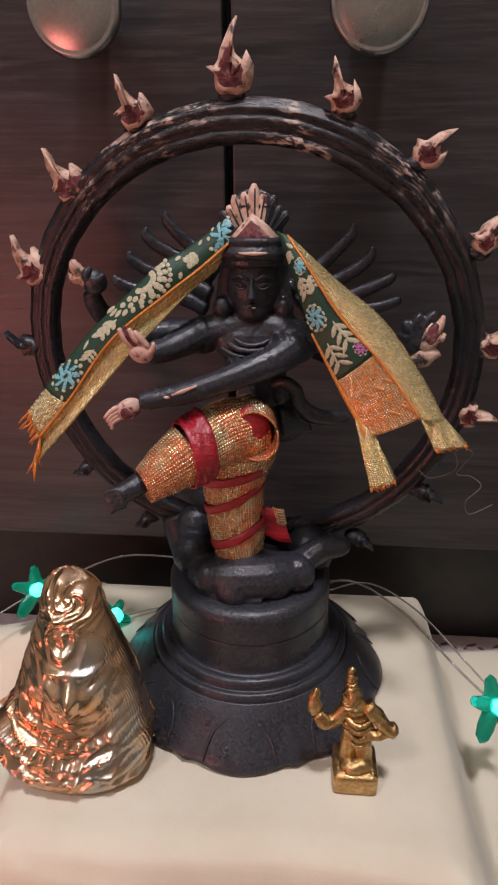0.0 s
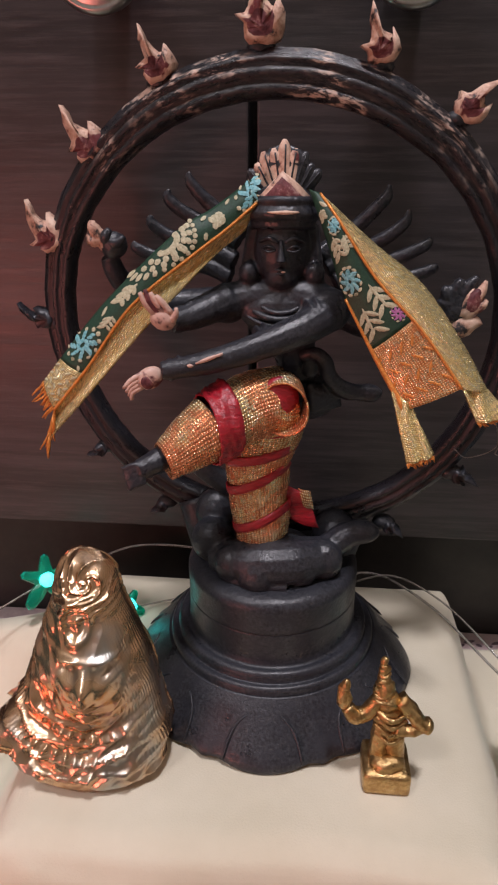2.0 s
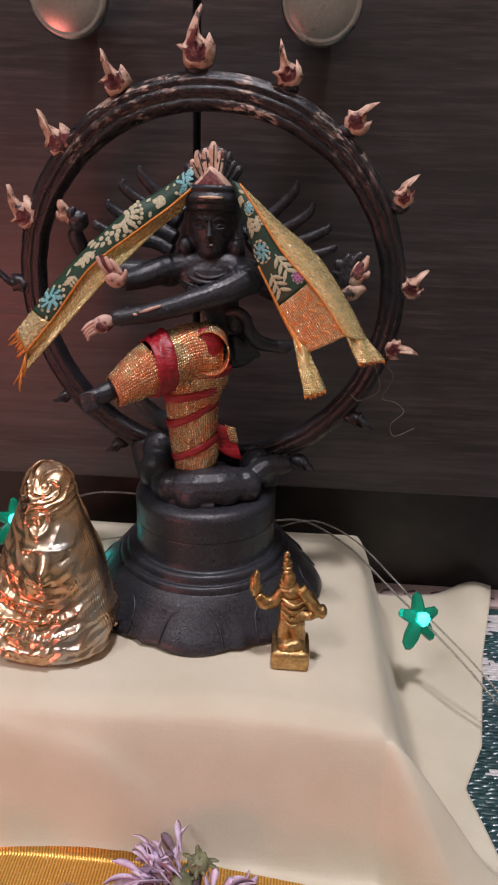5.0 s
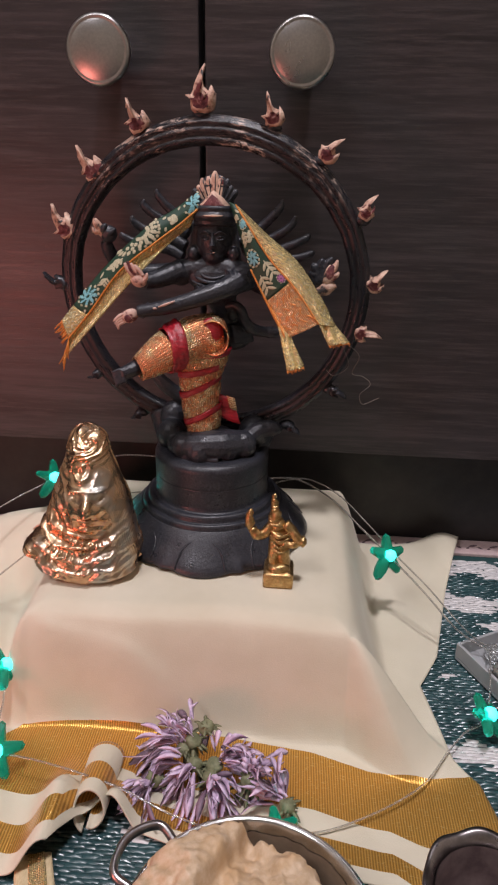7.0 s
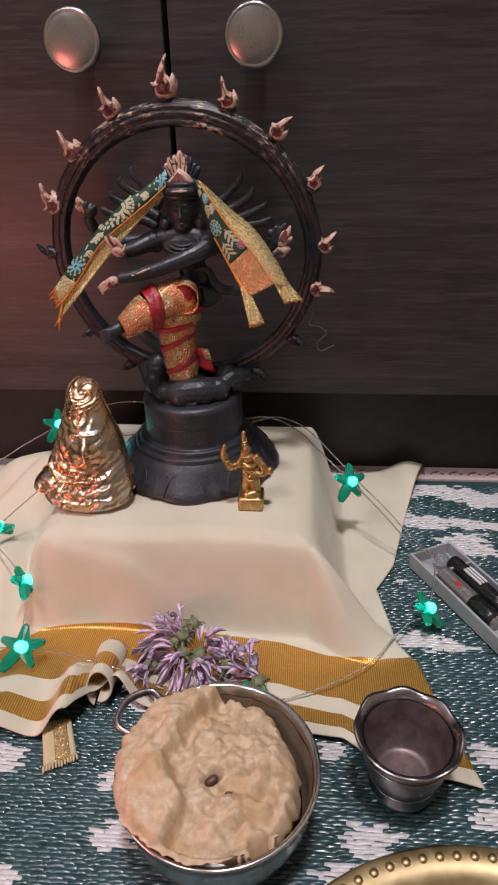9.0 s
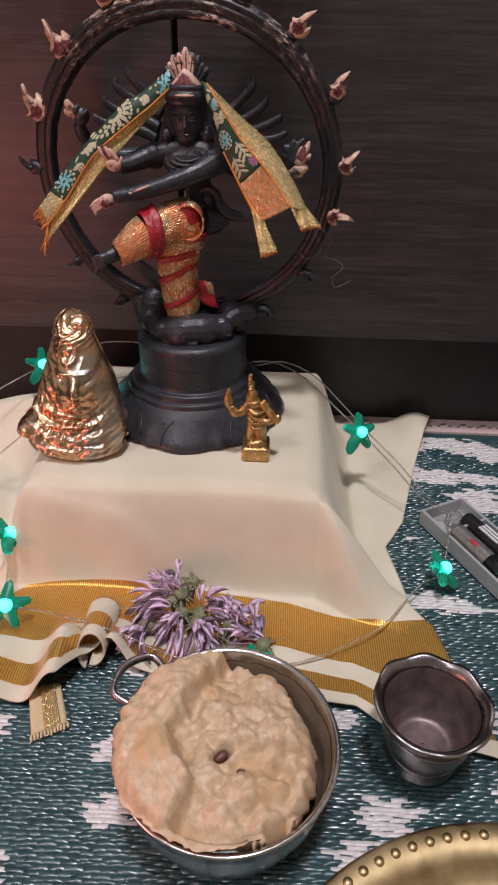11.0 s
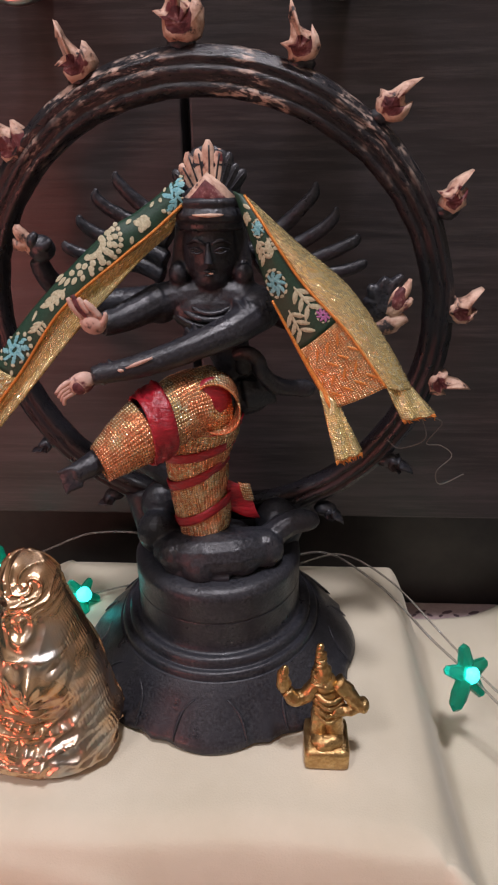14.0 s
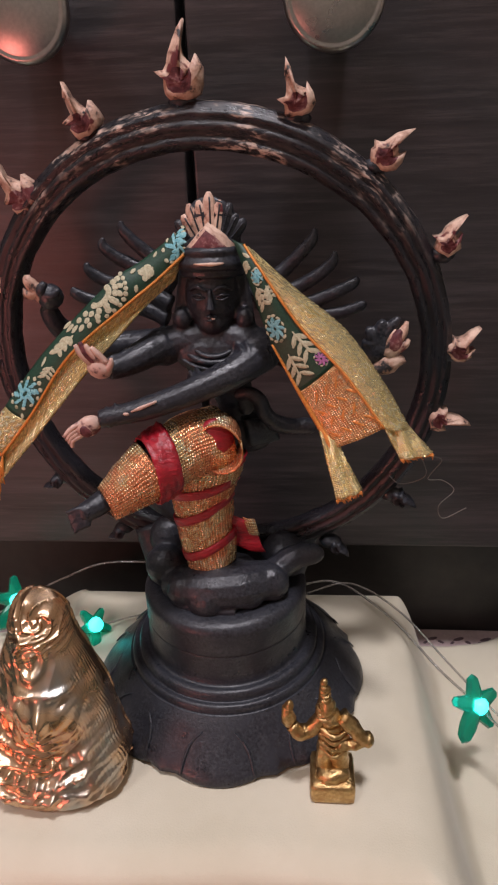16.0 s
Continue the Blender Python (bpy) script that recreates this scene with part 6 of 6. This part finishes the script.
# ---- bowl of sweet, tumbler, brass plate ----
def bowl():
    cx, cy, zr, R = 0.0345, -0.151, 0.038, 0.0405
    bw = empty("bowl", "stainless steel handled bowl standing on the mat", "bowl")
    bm = bmesh.new()
    lathe(bm, [(0.0003, 0.0016), (0.024, 0.0016), (0.027, 0.0006), (0.029, 0.0010), (0.0335, 0.008), (0.0372, 0.018), (0.0388, 0.028), (0.0392, zr - 0.002), (R + 0.0004, zr - 0.0006), (R + 0.0006, zr + 0.0002), (R - 0.0004, zr + 0.0006), (R - 0.0018, zr - 0.0004), (0.0378, 0.028), (0.0362, 0.018), (0.0325, 0.009), (0.027, 0.0034), (0.0003, 0.0030)], (cx, cy, 0.0), 72)
    part("body", bm, STEEL, bw)
    bm = bmesh.new()
    ang = radians(146)
    o = Vector((cx + R * math.cos(ang), cy + R * math.sin(ang), zr - 0.004))
    d, s = Vector((math.cos(ang), math.sin(ang), 0)), Vector((-math.sin(ang), math.cos(ang), 0))
    tube(bm, [o + s * 0.010 - d * 0.001, o + s * 0.0105 + d * 0.008 + Vector((0, 0, 0.002)), o + d * 0.0125 + Vector((0, 0, 0.003)), o - s * 0.0105 + d * 0.008 + Vector((0, 0, 0.002)), o - s * 0.010 - d * 0.001], [0.0015], 10, 30, (1, 1, 1.3))
    part("handle", bm, STEEL_DULL, bw, "bent steel loop handle")
    # heaped sweet with a smooth ragged slab leaning over the rim
    bm = bmesh.new()
    rows = []
    seam = [(-0.200, 0.012), (-0.194, 0.014), (-0.182, 0.020), (-0.170, 0.024), (-0.160, 0.017), (-0.153, 0.014), (-0.143, 0.019), (-0.132, 0.024), (-0.118, 0.031), (-0.10, 0.034)]
    for i in range(90):
        r = i / 89
        row = []
        for k in range(190):
            a = 2 * math.pi * k / 190
            left = (0.5 - 0.5 * math.cos(a - radians(32))) ** 0.9
            rag = noise.noise(Vector((math.cos(a) * 3, math.sin(a) * 3, 7)))
            rag2 = noise.noise(Vector((math.cos(a) * 10, math.sin(a) * 10, 4)))
            reach = 0.0322 + 0.0092 * left + 0.0020 * rag + 0.0014 * rag2 + 0.0008 * noise.noise(Vector((math.cos(a) * 26, math.sin(a) * 26, 1)))
            x, y = cx + reach * r * math.cos(a), cy + reach * r * math.sin(a)
            p = Vector((x, y, 0.31))
            n = noise.noise(p * 70)
            fine = noise.noise(p * 430)
            warp = p + Vector((noise.noise(p * 130), noise.noise(p * 130 + Vector((5, 0, 0))), 0)) * 0.0028
            big_d = noise.voronoi(warp * 85)[0]
            small_d = noise.voronoi(warp * 210)[0]
            big_lump = 1 - min(1.0, big_d[0] / 0.62) ** 2
            small_lump = 1 - min(1.0, small_d[0] / 0.62) ** 2
            crumb = 0.0030 * (noise.turbulence(p * 110, 4, False) - 0.5) + 0.0005 * fine
            edge = x - lerp_table(y, seam) + 0.0022 * n + 0.0012 * noise.noise(p * 260)
            slab = 1 / (1 + math.exp(max(-30, min(30, edge * 1500))))
            heap = 0.0385 + 0.0066 * (1 - r**2.2) + 0.0026 * (big_lump - 0.5) + 0.0010 * (small_lump - 0.5) + 0.0046 * n + 0.55 * crumb + 0.0016 * noise.noise(p * 200) - 0.0060 * max(0.0, noise.noise(p * 95 + Vector((3, 1, 4))) - 0.18)
            top = 0.0462 + 0.0048 * (1 - r**3.0) + 0.0026 * n + 0.0022 * noise.noise(p * 45 + Vector((0, 3, 0))) + 0.0005 * fine + 0.5 * crumb + 0.0012 * noise.noise(p * 150)
            z = heap + (top - heap) * slab
            z -= 0.0100 * math.exp(-(((x - 0.0335) * 0.8 + (y + 0.159) * 0.6) / 0.0034) ** 2 - (((y + 0.159) * 0.8 - (x - 0.0335) * 0.6) / 0.0019) ** 2)
            if r > 0.88:
                z -= (0.010 * (1 - left) + 0.0050 * left) * ((r - 0.88) / 0.12) ** 2.0
            if reach * r > 0.0372:
                z = max(z, zr + 0.0024)
            row.append(Vector((x, y, z)))
        row.append(row[0])
        rows.append(row)
    # the slab is closed underneath where it passes the rim
    rows.append([Vector((cx + (p.x - cx) * 0.93, cy + (p.y - cy) * 0.93, min(p.z - 0.0020, zr + 0.0012))) for p in rows[-1]])
    sheet(bm, rows)
    bmesh.ops.remove_doubles(bm, verts=bm.verts, dist=1e-6)
    sweet = part("semolina_sweet", bm, DOUGH)
    for x, y, z, r, a in ((0.0330, -0.1592, 0.0398, 0.0030, 40), (0.0405, -0.1655, 0.0422, 0.0016, 10)):
        bm = bmesh.new()
        blob(bm, (x, y, z), (r, r * 0.62, r * 0.6), (10, 0, a), 14, 0, 0.0005)
        part("raisin", bm, RAISIN, sweet, "dark brown raisin sunk in the sweet")
    # greasy film left on the inner wall
    bm = bmesh.new()
    film = []
    for h in np.linspace(0, 1, 8):
        row = []
        for a in np.linspace(radians(-78), radians(112), 80):
            hi = 0.0335 + 0.0022 * noise.noise(Vector((a * 3.0, 1.0, 0))) + 0.0010 * noise.noise(Vector((a * 11.0, 2.0, 0)))
            z = 0.014 + (hi - 0.014) * h
            r = float(np.interp(z, [0.009, 0.018, 0.028, 0.0376], [0.0325, 0.0362, 0.0378, 0.0387])) - 0.0004
            row.append(Vector((cx + r * math.cos(a), cy + r * math.sin(a), z)))
        film.append(row)
    sheet(bm, film)
    part("food_film", bm, FILM, bw, "dull brown food film on the inner wall")
    tagged(sweet, "heap of pale brown semolina sweet in the steel bowl", "food")


bowl()


def tumbler():
    cx, cy, h, R = 0.1125, -0.130, 0.036, 0.0228
    tb = empty("tumbler", "small tarnished steel tumbler with wavy flared rim", "cup")
    bm = bmesh.new()
    prof = [(0.0003, 0.0035), (0.0105, 0.0035), (0.0125, 0.0020), (0.0140, 0.0022), (0.0146, 0.0040), (0.0128, 0.0062), (0.0134, 0.0085), (0.0158, 0.013), (0.0176, 0.019), (0.0184, 0.025), (0.0186, 0.0285), (0.0196, 0.0325), (0.0216, 0.0352), (0.0228, 0.0362), (0.0226, 0.0370), (0.0210, 0.0366), (0.0190, 0.0340), (0.0178, 0.0288), (0.0174, 0.025), (0.0166, 0.019), (0.0149, 0.013), (0.0128, 0.0092), (0.0110, 0.0080), (0.0095, 0.0076), (0.0090, 0.0082), (0.0003, 0.0084)]

    def flutes(a, i):
        k = 1.0 if 12 <= i <= 15 else (0.35 if 6 <= i <= 17 else 0.0)
        return 1 + 0.014 * k * math.cos(8 * a), 0.0006 * k * math.cos(8 * a + 0.4)

    lathe(bm, prof, (cx, cy, 0.0005), 96, 0, flutes)
    part("body", bm, STEEL_DULL, tb)
    bm = bmesh.new()
    for z, r in ((0.0105, 0.0146), (0.0275, 0.0187)):
        tube(bm, [(cx + r * math.cos(a), cy + r * math.sin(a), z) for a in np.linspace(0, 2 * math.pi, 25)], [0.0004], 6, 72)
    part("rib", bm, STEEL_DULL, tb)
    # thin shell that makes the inside duller and browner than the outside
    bm = bmesh.new()
    lathe(bm, [(0.0003, 0.0092), (0.0092, 0.0091), (0.0112, 0.0086), (0.0126, 0.0098), (0.0147, 0.0135), (0.0162, 0.019), (0.0170, 0.025), (0.0174, 0.0290), (0.0184, 0.0335)], (cx, cy, 0.0005), 64)
    part("lining", bm, CUP_INSIDE, tb, "dull brown inside")
    return tb


tumbler()


def plate():
    cx, cy, R = 0.136, -0.260, 0.100
    pl = empty("brass_plate", "round brass plate with a beaded rim on the mat", "plate")
    bm = bmesh.new()
    lathe(bm, [(0.0003, 0.0012), (0.078, 0.0012), (0.084, 0.0025), (0.088, 0.0070), (0.092, 0.0090), (0.099, 0.0100), (0.1004, 0.0092), (0.1000, 0.0080), (0.093, 0.0072), (0.089, 0.0050), (0.085, 0.0006), (0.078, 0.0002), (0.0003, 0.0002)], (cx, cy, 0), 96)
    part("dish", bm, PLATE, pl)
    n = 88
    bead = None
    for k in range(n):
        a = 2 * math.pi * k / n
        p = Vector((cx + 0.0958 * math.cos(a), cy + 0.0958 * math.sin(a), 0.0096))
        if bead is None:
            bm = bmesh.new()
            blob(bm, (0, 0, 0), (0.0019, 0.0019, 0.0011), seg=10)
            bead = part("bead", bm, PLATE, pl)
            bead.location = p
        else:
            o = new("bead", bead.data)
            o.parent = pl
            o.location = p
    return pl


plate()


# ---- loose threads ----
def threads():
    bm = bmesh.new()
    tube(bm, [mm(64, 24, 174), mm(71, 40, 164), mm(69, 48, 153), mm(75, 52, 150), mm(79, 52, 146), mm(74, 50, 141), mm(76, 50, 136), mm(84, 52, 139)], [0.00018], 5, 60)
    tube(bm, [mm(60, 26, 176), mm(66, 38, 160), mm(60, 46, 152), mm(56, 48, 154)], [0.00016], 5, 40)
    tagged(part("loose_thread", bm, HAIR), "fine curled loose threads hanging from the scarf fringe", "thread")


threads()
